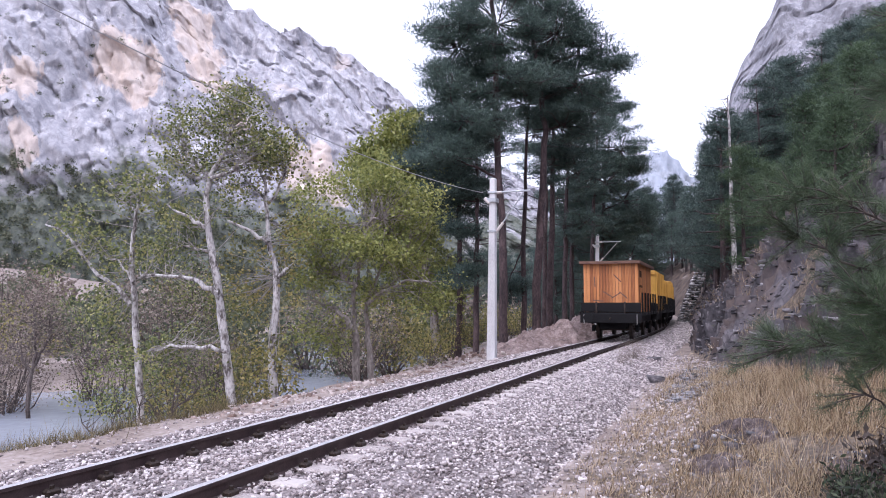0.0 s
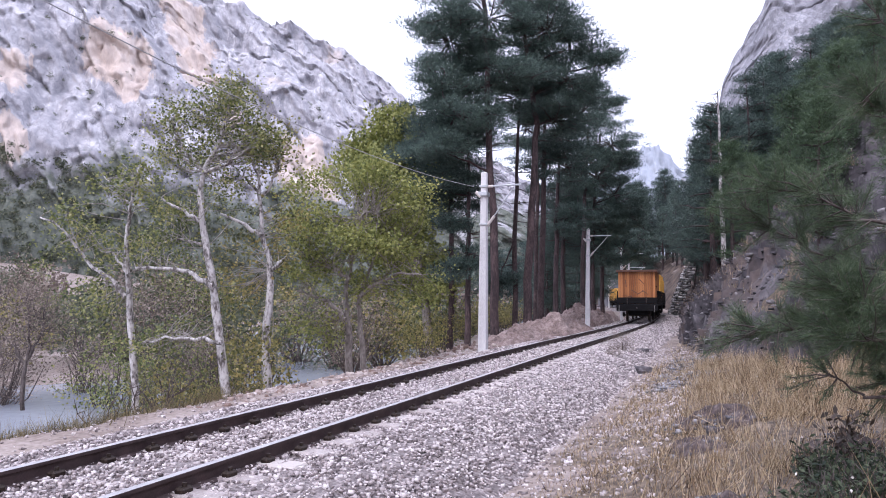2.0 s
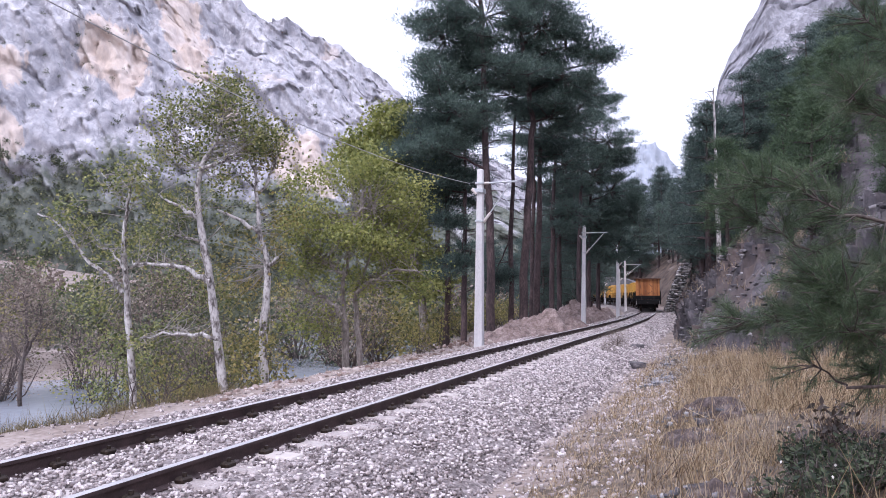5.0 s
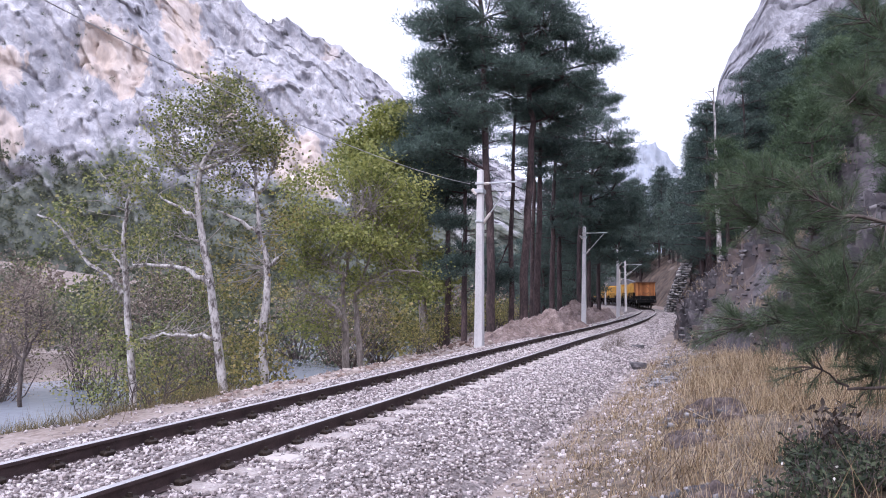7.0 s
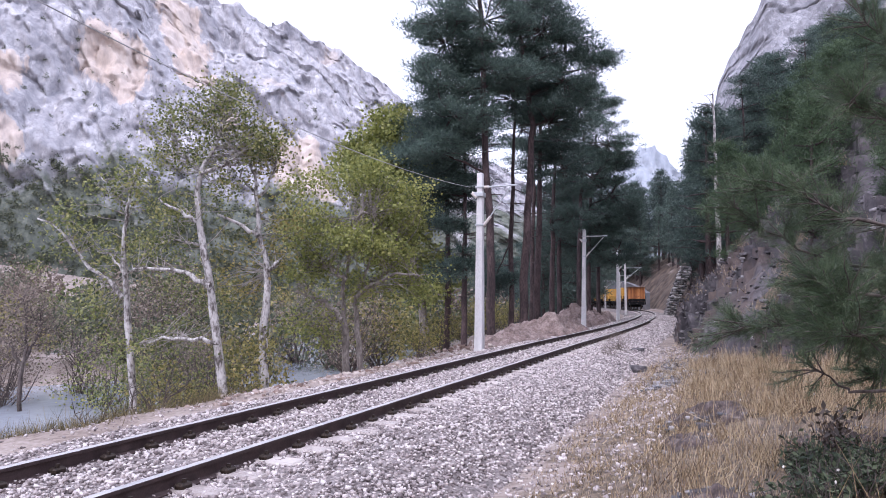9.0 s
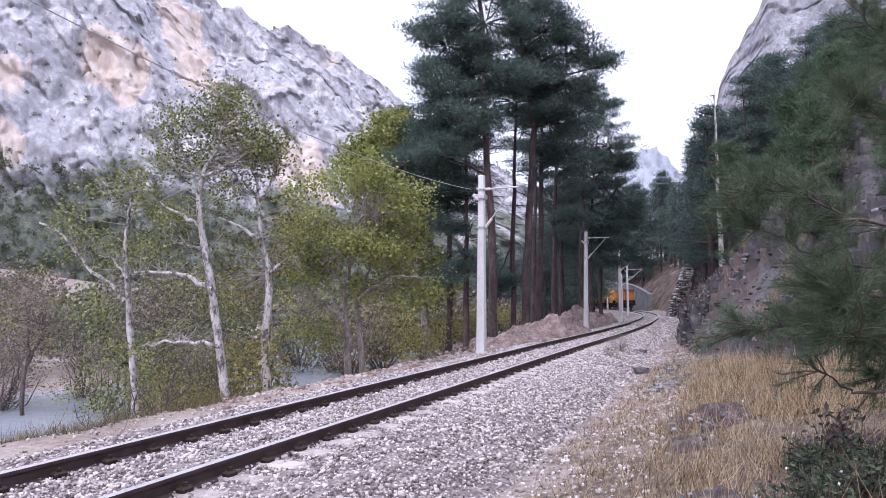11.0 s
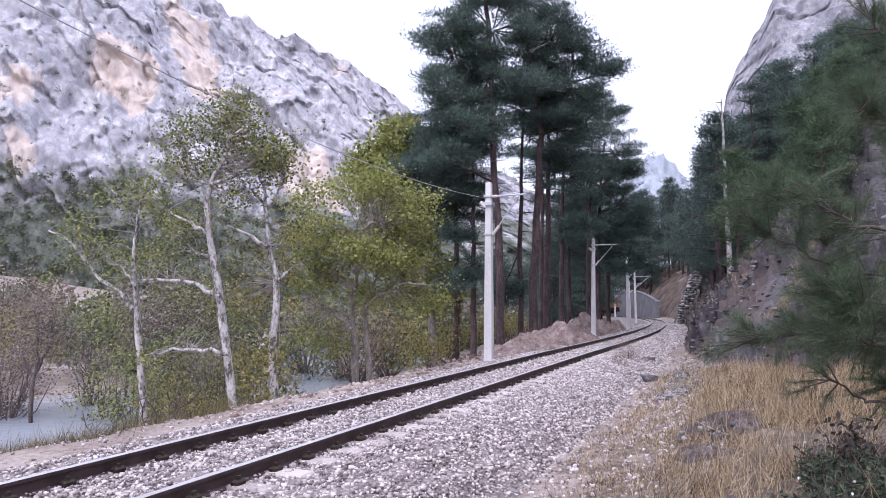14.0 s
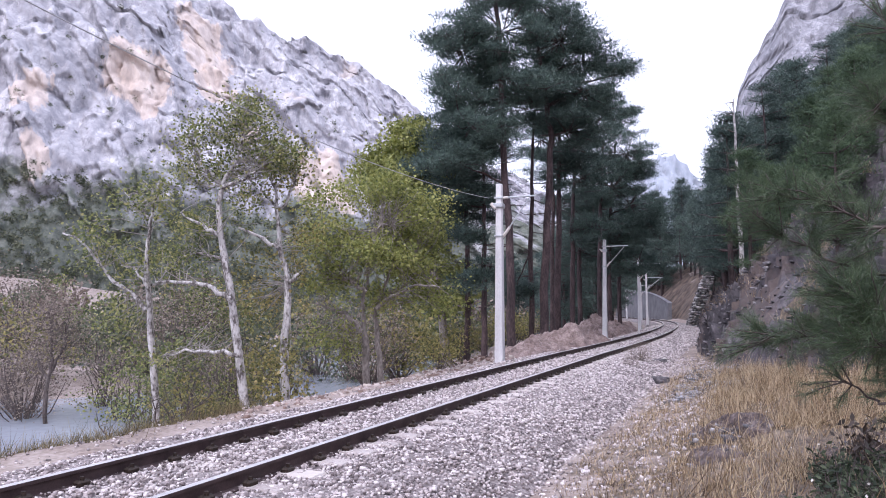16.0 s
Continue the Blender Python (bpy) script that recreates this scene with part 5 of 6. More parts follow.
# small dark bare tree by the water
broadleaf("small_tree", "small dark-stemmed tree with thin pinkish twigs by the water",
          [([(-14.75, 25.0, -2.11), (-14.82, 25.0, -1.23), (-14.69, 25.0, -0.64)], 0.11, 0.06)],
          [([(-14.69, 25.0, -0.64), (-14.39, 25.0, -0.05), (-14.12, 25.0, 0.74), (-14.09, 25.0, 1.54)], 0.05, 0.012), ([(-14.76, 25.0, -0.84), (-15.18, 25.0, -0.24), (-15.49, 25.0, 0.15)], 0.045, 0.012), ([(-14.69, 25.0, -0.64), (-14.71, 25.0, 0.35), (-14.85, 25.0, 1.54)], 0.05, 0.012)],
          [((-14.73, 25.0, 0.94), (1.4, 1.2, 1.0), 46), ((-14.14, 25.4, 0.53), (1.0, 1.0, 1.0), 26)], M_BARKD, M_TWIG, 9, 55, 0.06, 0.3)


def bare_shrub(x, y, z, seed):
    rng = np.random.RandomState(seed)
    shrub = empty("bare_shrub", Matrix())
    t, br = Tubes(), Tubes()
    foot = np.array((x, y, land_z(x, y) - 0.1))
    for dx, dz in ((0.95, 1.25), (0.5, 1.3), (-0.35, 1.2), (1.3, 0.95)):
        tip = foot + np.array((dx, rng.uniform(-0.3, 0.3), dz + z))
        line = bend(foot, tip, rng, 0.10, 7)
        t.add(line, np.linspace(0.045, 0.012, 7), 6)
        for k in line[2:]:
            for i in range(3):
                e = k + np.array((rng.uniform(-0.35, 0.5), rng.uniform(-0.3, 0.3), rng.uniform(0.1, 0.5)))
                br.add(bend(k, e, rng, 0.1, 4), np.linspace(0.012, 0.004, 4), 4)
    part("stem", t.mesh("stem", M_BARKD), shrub)
    tagged(part("twigwork", br.mesh("twigwork", M_BARKD), shrub), kind="stuff")
    tagged(shrub, "bare dark-stemmed shrub leaning at the water's edge", "shrub", group="bare shrubs by the water")


bare_shrub(-7.45, 18.0, 0.0, 3)
bare_shrub(-9.3, 18.6, -0.3, 4)


# ---- pines ----
def needle_clumps(rng, centres, per, length, width, radius, flat=0.55):
    n = len(centres) * per
    off = rng.normal(0, 1, (n, 3)) * radius * (1, 1, flat)
    pos = np.repeat(centres, per, axis=0) + off
    d = off / (radius + 1e-6) * 0.5 + rng.normal(0, 0.6, (n, 3)) + (0, 0, 0.55)
    return needles(pos, d, length * rng.uniform(0.6, 1.25, n), width * rng.uniform(0.7, 1.2, n), rng)


def tall_pine(line, r0, r1, balls, seed, per=72, length=0.22, width=0.034, radius=0.20, full=1.65, label="tall red-barked pine with a dark flat crown"):
    rng = np.random.RandomState(seed)
    tree = empty("pine_tree", Matrix())
    pts = smooth_line(grounded(line), rng, 0.03)
    t = Tubes()
    t.add(pts, np.linspace(r0, r1, len(pts)), 9)
    part("trunk", t.mesh("trunk", M_BARKP), tree)
    bone = np.array(pts[len(pts) // 3:])
    br, centres = Tubes(), []
    for c, radii, n in balls:
        hub = bone[np.argmin(np.linalg.norm(bone - np.array(c) + (0, 0, 0.5), axis=1))]
        br.add(bend(hub, c, rng, 0.08, 6), np.linspace(r0 * 0.32, 0.03, 6), 5)
        # flat pads of tufts in tiers
        pads = in_ball(rng, c, np.array(radii) * (1.05, 1.05, 1.15), max(4, int(n * full / 4)), 0.3)
        pads[:, 2] = np.round(pads[:, 2] / 0.62) * 0.62 + rng.normal(0, 0.09, len(pads))
        for p in pads:
            br.add(bend(np.array(c) + (p - np.array(c)) * 0.1, p, rng, 0.08, 5), np.linspace(0.04, 0.015, 5), 4)
            m = rng.randint(6, 12)
            q = p + rng.normal(0, 1, (m, 3)) * (0.42, 0.42, 0.10) + np.array((0, 0, 0.06))
            centres.append(q)
            for e in q[::3]:
                br.add(bend(p, e, rng, 0.06, 3), np.linspace(0.018, 0.008, 3), 4)
    # short dead stubs on the bare stem
    for i in range(16):
        k = pts[int(len(pts) * rng.uniform(0.25, 0.7))]
        a = rng.uniform(0, 6.28)
        ln = rng.uniform(0.4, 1.5)
        br.add(bend(k, k + np.array((math.cos(a) * ln, math.sin(a) * ln, rng.uniform(-0.25, 0.3) * ln)), rng, 0.08, 4), np.linspace(0.03, 0.008, 4), 4)
    tagged(part("branchwork", br.mesh("branchwork", M_BARKP), tree), kind="stuff")
    v, f = needle_clumps(rng, np.concatenate(centres), per, length, width, radius)
    part("crown", fast_mesh("crown", v, f, M_NEEDLE), tree)
    return tagged(tree, label, "pine tree", group="pines beside the line")


tall_pine([(2.21, 33.0, -0.15), (2.22, 33.0, 3.4), (2.03, 33.0, 7.4), (1.93, 33.0, 11.47), (1.79, 33.0, 15.05), (1.66, 33.0, 17.83)], 0.22, 0.08,
          [((0.16, 33.0, 13.67), (1.9, 1.8, 1.3), 60), ((-0.24, 32.5, 11.59), (1.3, 1.6, 0.8), 34), ((0.43, 33.0, 10.11), (2.0, 1.8, 0.9), 50), ((2.05, 33.0, 14.77), (2.0, 1.8, 1.5), 64), ((1.79, 33.0, 17.27), (1.8, 1.6, 1.3), 40), ((-0.37, 32.6, 8.26), (1.5, 1.4, 0.6), 34), ((2.76, 33.5, 12.18), (1.6, 1.6, 1.0), 44), ((1.01, 34.5, 12.78), (1.6, 1.5, 1.2), 40)], 101)
tall_pine([(4.1, 36.0, -0.02), (4.21, 36.0, 3.57), (4.48, 36.0, 7.94), (4.56, 36.0, 11.19), (4.15, 36.0, 14.47), (3.88, 36.0, 17.8)], 0.24, 0.07,
          [((5.18, 36.0, 15.37), (1.9, 1.8, 1.5), 60), ((6.33, 36.0, 12.68), (1.8, 1.7, 1.1), 52), ((8.25, 36.0, 13.63), (1.1, 1.0, 0.4), 18), ((7.61, 36.4, 14.46), (0.8, 0.8, 0.4), 12), ((4.02, 36.0, 17.49), (2.0, 1.8, 1.6), 56), ((4.4, 37.0, 13.29), (1.4, 1.5, 1.2), 40), ((5.51, 36.5, 10.72), (1.5, 1.5, 0.8), 36), ((6.53, 37.0, 15.14), (1.0, 1.0, 0.9), 26)], 102)
tall_pine([(1.02, 34.5, -0.36), (1.05, 34.5, 2.66), (1.11, 34.5, 6.55), (1.06, 34.5, 10.5)], 0.17, 0.05,
          [((-1.23, 34.5, 9.37), (1.0, 1.2, 0.8), 28), ((-0.52, 34.2, 6.78), (1.4, 1.3, 0.5), 32), ((0.58, 34.5, 7.39), (1.2, 1.3, 0.5), 26), ((0.44, 34.0, 5.24), (0.8, 0.9, 0.3), 16), ((1.07, 34.8, 9.72), (1.4, 1.3, 0.8), 36), ((1.27, 34.5, 3.21), (1.0, 0.9, 0.35), 20), ((0.16, 34.3, 2.92), (0.6, 0.7, 0.3), 10)], 103)
tall_pine([(3.7, 39.0, 0.01), (3.79, 39.0, 4.69), (3.91, 39.0, 8.48), (4.06, 39.0, 12.32)], 0.17, 0.06, [((3.84, 39.0, 12.64), (1.5, 1.4, 1.2), 36), ((4.49, 39.0, 15.23), (1.6, 1.5, 1.4), 40), ((2.99, 39.0, 2.5), (0.8, 0.8, 0.5), 16)], 104)
tall_pine([(5.69, 43.0, 0.03), (5.83, 43.0, 5.01), (5.98, 43.0, 9.89), (6.09, 43.0, 14.49)], 0.24, 0.07, [((7.0, 43.0, 11.3), (1.8, 1.6, 1.3), 44), ((6.16, 43.0, 14.14), (1.8, 1.6, 1.3), 44), ((5.42, 43.0, 9.19), (1.0, 1.0, 0.5), 14)], 105)
tall_pine([(7.34, 48.0, 0.05), (7.47, 48.0, 5.42), (7.68, 48.0, 10.09), (7.84, 48.0, 14.81)], 0.2, 0.06, [((9.2, 48.0, 14.02), (2.0, 1.8, 1.6), 52), ((8.38, 48.0, 10.48), (1.7, 1.6, 1.2), 44), ((8.72, 48.0, 6.97), (1.4, 1.3, 0.8), 30)], 106)
tall_pine([(10.14, 53.0, 0.11), (10.29, 53.0, 5.4), (10.52, 53.0, 10.12), (10.85, 53.0, 15.76)], 0.2, 0.06, [((11.45, 53.0, 15.76), (1.6, 1.6, 1.3), 44), ((12.49, 53.0, 13.15), (2.0, 1.8, 1.5), 54), ((11.38, 53.0, 10.55), (2.0, 1.8, 1.3), 50), ((13.45, 53.5, 12.16), (1.3, 1.3, 0.8), 28)], 107)
tall_pine([(11.72, 57.0, 0.0), (11.79, 57.0, 5.24), (12.04, 57.0, 10.31), (12.57, 57.0, 14.96)], 0.2, 0.06, [((13.6, 57.0, 9.84), (2.1, 1.8, 1.3), 50), ((12.64, 57.0, 7.08), (1.9, 1.7, 1.2), 44), ((14.71, 57.0, 8.0), (1.5, 1.4, 0.9), 30), ((13.29, 58.0, 4.84), (1.4, 1.4, 1.0), 26), ((10.78, 57.0, 4.78), (1.2, 1.4, 1.0), 22)], 108)
tall_pine([(10.18, 62.0, -0.37), (10.34, 62.0, 6.07), (10.55, 62.0, 11.08), (10.84, 62.0, 14.62)], 0.2, 0.06, [((10.04, 62.0, 10.07), (1.8, 1.6, 1.6), 40), ((10.74, 62.0, 6.07), (1.8, 1.6, 1.6), 40), ((8.88, 63.0, 5.13), (1.6, 1.6, 1.6), 30)], 109)

tall_pine([(6.3, 50.0, 0.0), (6.35, 50.0, 5.0), (6.5, 50.0, 10.0), (6.7, 50.0, 15.5)], 0.2, 0.06, [((5.6, 50.0, 13.6), (2.2, 1.8, 1.4), 50), ((7.3, 50.0, 11.4), (2.2, 1.8, 1.3), 50), ((6.9, 50.0, 15.6), (1.7, 1.6, 1.3), 36)], 110)
tall_pine([(9.2, 56.0, 0.0), (9.25, 56.0, 5.0), (9.5, 56.0, 10.0), (9.7, 56.0, 15.0)], 0.2, 0.06, [((10.3, 56.0, 13.4), (2.3, 1.8, 1.6), 52), ((8.7, 56.0, 9.8), (2.2, 1.8, 1.2), 44), ((10.9, 56.0, 8.4), (2.2, 1.8, 1.2), 44), ((9.3, 56.0, 6.0), (1.8, 1.6, 0.9), 30)], 111)
tall_pine([(13.4, 61.0, 0.0), (13.45, 61.0, 5.0), (13.7, 61.0, 9.0), (13.9, 61.0, 13.2)], 0.2, 0.06, [((14.2, 61.0, 12.6), (1.9, 1.8, 1.5), 46), ((15.3, 61.0, 9.6), (2.0, 1.8, 1.3), 44), ((13.2, 61.0, 7.4), (2.2, 1.8, 1.2), 44), ((15.2, 61.0, 5.6), (1.9, 1.7, 1.1), 34)], 112)
tall_pine([(0.2, 37.0, -0.4), (0.25, 37.0, 4.0), (0.2, 37.0, 8.0), (0.1, 37.0, 12.2)], 0.18, 0.05, [((-0.9, 37.0, 11.2), (1.5, 1.5, 1.0), 40), ((0.9, 37.0, 9.6), (1.7, 1.5, 0.9), 40), ((-0.7, 37.0, 8.6), (1.8, 1.5, 0.8), 40), ((0.6, 37.0, 6.6), (1.5, 1.4, 0.6), 26)], 113)


def slope_pine_meshes(seed, height, leaf=None, per=60):
    """A younger, fuller pine for the slopes."""
    rng = np.random.RandomState(seed)
    leaf = leaf or M_NEEDLE
    t, br, cs = Tubes(), Tubes(), []
    lean = rng.normal(0, 0.25, 2)
    line = [np.array((lean[0] * k * k, lean[1] * k * k, height * k - 0.4)) for k in np.linspace(0, 1, 9)]
    t.add(line, np.linspace(0.019 * height, 0.02, 9), 7)
    k = 0.22
    while k < 1.0:
        reach = height * 0.25 * (1.08 - k) ** 0.7 * min(1, (k - 0.05) * 4)
        for i in range(5):
            if rng.rand() < 0.16:
                continue
            a = rng.uniform(0, 6.28)
            ln = reach * rng.uniform(0.6, 1.2)
            c = np.array((lean[0] * k * k, lean[1] * k * k, height * k - 0.4))
            e = c + np.array((math.cos(a) * ln, math.sin(a) * ln, ln * rng.uniform(0.0, 0.35)))
            bl = bend(c, e, rng, 0.06, 5)
            br.add(bl, np.linspace(0.05, 0.012, 5), 4)
            for q in (0.4, 0.62, 0.8, 0.92, 1.0):
                cs.append(c + (e - c) * q + rng.normal(0, 1, 3) * (0.26, 0.26, 0.08))
        k += 0.085
    v, f = needle_clumps(rng, np.array(cs), per, 0.22 if per > 40 else 0.32, 0.034 if per > 40 else 0.06, 0.2 if per > 40 else 0.26, 0.65)
    return t.mesh("trunk", M_BARKP), br.mesh("branchwork", M_BARKP), fast_mesh("crown", v, f, leaf)


SLOPE_PINES = [slope_pine_meshes(200 + i, h) for i, h in enumerate((8.0, 10.0, 12.0, 9.0))]


# far pines wear the needle colour with haze in it
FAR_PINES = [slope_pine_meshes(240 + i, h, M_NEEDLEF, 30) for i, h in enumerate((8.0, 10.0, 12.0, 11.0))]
YOUNG_PINES = [slope_pine_meshes(220 + i, h, M_NEEDLEY) for i, h in enumerate((7.0, 8.5, 6.0, 9.0))]


PINE_H = (9.0, 10.0, 12.0, 11.0)
TREELINE_B, TREELINE_E = (0.0, 0.25, 0.29, 0.33, 0.38, 0.45, 0.54, 0.63), (0.5, 0.30, 0.20, 0.225, 0.285, 0.335, 0.39, 0.44)


def slope_pine(x, y, k, turn, which, kinds=SLOPE_PINES):
    z = land_z(x, y)
    # the wood thins out and stays lower towards the crag
    room = 1.5 + y * float(np.interp(x / y, TREELINE_B, TREELINE_E)) - z
    k = min(k, room / PINE_H[which])
    if x > y * 0.27 and k < 0.32:
        return None
    p = empty("pine_tree", Matrix.Translation((x, y, z)) @ Matrix.Rotation(turn, 4, "Z") @ Matrix.Diagonal((k, k, k, 1)))
    for n, me in zip(("trunk", "branchwork", "crown"), kinds[which]):
        tagged(part(n, me, p), kind="stuff" if n == "branchwork" else "")
    return tagged(p, "dark green pine growing on the steep slope", "pine tree", group="pines on the slope")


rp = random.Random(77)
for i in range(70):
    s = rp.uniform(24, 100)
    p = on_track(s, float(np.interp(s, TOE_S, TOE_D)) + rp.uniform(8.0, 40))
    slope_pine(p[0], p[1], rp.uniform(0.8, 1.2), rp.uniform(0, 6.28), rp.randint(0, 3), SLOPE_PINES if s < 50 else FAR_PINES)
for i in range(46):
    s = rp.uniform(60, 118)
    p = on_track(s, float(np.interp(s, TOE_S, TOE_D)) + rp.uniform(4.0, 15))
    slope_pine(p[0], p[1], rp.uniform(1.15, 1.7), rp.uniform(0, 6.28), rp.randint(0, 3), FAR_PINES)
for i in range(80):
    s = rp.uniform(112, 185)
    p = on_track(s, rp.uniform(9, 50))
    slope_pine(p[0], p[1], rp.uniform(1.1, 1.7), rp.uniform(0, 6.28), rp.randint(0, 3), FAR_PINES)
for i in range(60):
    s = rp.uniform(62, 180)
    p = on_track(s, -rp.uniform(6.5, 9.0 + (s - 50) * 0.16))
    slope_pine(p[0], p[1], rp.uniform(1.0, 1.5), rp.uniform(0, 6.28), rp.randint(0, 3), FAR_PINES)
for i in range(16):
    s = rp.uniform(90, 114)
    p = on_track(s, float(np.interp(s, TOE_S, TOE_D)) + rp.uniform(2.5, 9))
    slope_pine(p[0], p[1], rp.uniform(0.45, 0.8), rp.uniform(0, 6.28), rp.randint(0, 3), FAR_PINES)
for i in range(16):
    s = rp.uniform(148, 180)
    p = on_track(s, rp.uniform(8, 30))
    slope_pine(p[0], p[1], rp.uniform(1.5, 2.0), rp.uniform(0, 6.28), rp.randint(0, 3), FAR_PINES)
for x, y, k, w in [(27.6, 75.0, 1.35, 2), (29.6, 80.0, 1.5, 1), (31.8, 86.0, 1.45, 2), (34.4, 92.0, 1.6, 3), (29.2, 71.0, 1.3, 3), (25.4, 66.0, 2.0, 0), (22.6, 60.0, 1.9, 1), (24.8, 61.0, 1.9, 3), (27.0, 62.0, 1.9, 2), (29.0, 60.0, 2.0, 1), (30.0, 57.0, 2.0, 2), (27.4, 54.0, 1.8, 3), (29.5, 52.0, 1.9, 1), (31.0, 51.0, 2.0, 2)]:
    slope_pine(x, y, k, x * 2.3, w, SLOPE_PINES)
for x, y, k, w in [(9.2, 17.5, 0.62, 0), (10.9, 19.5, 0.7, 1), (12.4, 21.5, 0.8, 2), (9.6, 15.0, 0.55, 2), (11.6, 17.8, 0.7, 3), (13.5, 22.0, 0.9, 1), (15.5, 27.0, 1.0, 1), (16.0, 33.0, 1.0, 0), (19.0, 36.0, 1.1, 3), (17.0, 42.0, 1.0, 1), (20.5, 46.0, 1.0, 2)]:
    slope_pine(x, y, k, x * 1.7, w, YOUNG_PINES)


def bare_pine(line, seed):
    rng = np.random.RandomState(seed)
    tree = empty("dead_pine", Matrix())
    pts = smooth_line(grounded(line), rng, 0.04)
    t, br = Tubes(), Tubes()
    t.add(pts, np.linspace(0.23, 0.06, len(pts)), 7)
    for i in range(44):
        k = pts[int(len(pts) * rng.uniform(0.35, 0.99))]
        a, ln = rng.uniform(0, 6.28), rng.uniform(0.6, 2.6)
        br.add(bend(k, k + np.array((math.cos(a) * ln, math.sin(a) * ln, rng.uniform(-0.2, 0.4) * ln)), rng, 0.1, 5), np.linspace(0.04, 0.01, 5), 4)
    part("trunk", t.mesh("trunk", M_BARKW), tree)
    tagged(part("branchwork", br.mesh("branchwork", M_BARKD), tree), kind="stuff")
    tagged(tree, "bare pale-stemmed dead pine on the slope", "dead tree")


bare_pine([(21.6, 55.0, 6.0), (21.55, 55.0, 7.8), (21.48, 55.0, 12.2), (21.42, 55.0, 17.6)], 5)


LUMPS = [(3.35, 9.1, 0.75, 0.7, 0.34), (1.85, 5.45, 0.62, 0.5, 0.24), (2.75, 7.9, 0.5, 0.45, 0.16), (3.9, 7.2, 0.7, 0.6, 0.2)]
lump_rng = np.random.RandomState(66)
lump_at = []
for i, (x, y, rx, ry, h) in enumerate(LUMPS):
    mound(x, y, rx, ry, h, 40.0 + 4 * i, M_LITTER, "low dark lump of earth and litter in the dry grass", "earth lumps in the grass")
    n = int(150 * rx)
    a, r = lump_rng.uniform(0, 6.28, n), lump_rng.uniform(0, 1, n) ** 0.5
    q = np.stack([x + np.cos(a) * r * rx, y + np.sin(a) * r * ry, np.zeros(n)], 1)
    q[:, 2] = land(q[:, 0], q[:, 1]) + h * 0.62 * (1 - r * r) ** 0.75 - 0.06
    lump_at.append(q)
lump_at = np.concatenate(lump_at)
tagged(new("lump_stones", scatter_stones("lump_stones", lump_at, 0.008 + 0.035 * lump_rng.rand(len(lump_at)) ** 3, M_SHALEB, lump_rng)), "small grey and brown stones on the earth lumps", "stones", kind="stuff")
bush(BUSH_T[1], 5.7, 23.5, 0.34, 1.0, "small bare twiggy bush at the edge of the ballast", "twiggy bushes by the ballast")
bush(BUSH_T[0], 5.0, 21.5, 0.22, 2.0, "small bare twiggy bush at the edge of the ballast", "twiggy bushes by the ballast")


# ---- boughs of the near pine ----
def near_pine():
    rng = np.random.RandomState(303)
    tree = empty("near_pine", Matrix())
    base = np.array((6.6, 6.4, 0))
    line = grounded([base, base + (0.1, 0.1, 2.0), base + (0.0, 0.2, 4.5), base + (-0.2, 0.2, 7.5)])
    t = Tubes()
    t.add(smooth_line(line, rng, 0.02), np.linspace(0.14, 0.04, 13), 9)
    part("trunk", t.mesh("trunk", M_BARKP), tree)
    tips, dirs = [], []
    for path in NEAR_LIMBS:
        tip = np.array(path[-1])
        start = np.array((line[0][0], line[0][1], max(0.6, path[0][2] - 0.25)))
        pts = smooth_line([start] + list(path), rng, 0.012)
        b = Tubes()
        b.add(pts, np.linspace(0.016, 0.005, len(pts)), 6)
        n = len(pts)
        for i in range(2 if path is not NEAR_LIMBS[2] else n - 2, n):
            for k in range(4):
                a = pts[i]
                fwd = pts[min(i + 1, n - 1)] - pts[i - 1]
                fwd = fwd / (np.linalg.norm(fwd) + 1e-9)
                d = fwd * 0.7 + rng.normal(0, 0.55, 3) + (0, 0, 0.12)
                d /= np.linalg.norm(d)
                ln = rng.uniform(0.15, 0.40)
                e = a + d * ln
                sub = bend(a, e, rng, 0.05, 4)
                b.add(sub, np.linspace(0.006, 0.003, 4), 4)
                for q in np.linspace(0.35, 1.0, 5):
                    tips.append(a + (e - a) * q)
                    dirs.append(d)
        part("branch", b.mesh("branch", M_BARKD), tree)
    tips, dirs = np.repeat(np.array(tips), 22, axis=0), np.repeat(np.array(dirs), 22, axis=0)
    n = len(tips)
    v, f = needles(tips + rng.normal(0, 0.012, (n, 3)), dirs * 0.9 + rng.normal(0, 0.55, (n, 3)), rng.uniform(0.08, 0.16, n), rng.uniform(0.002, 0.0034, n), rng)
    part("needles", fast_mesh("needles", v, f, M_NEEDLEN), tree)
    tagged(tree, "near pine with long soft green needles on drooping boughs", "pine tree")


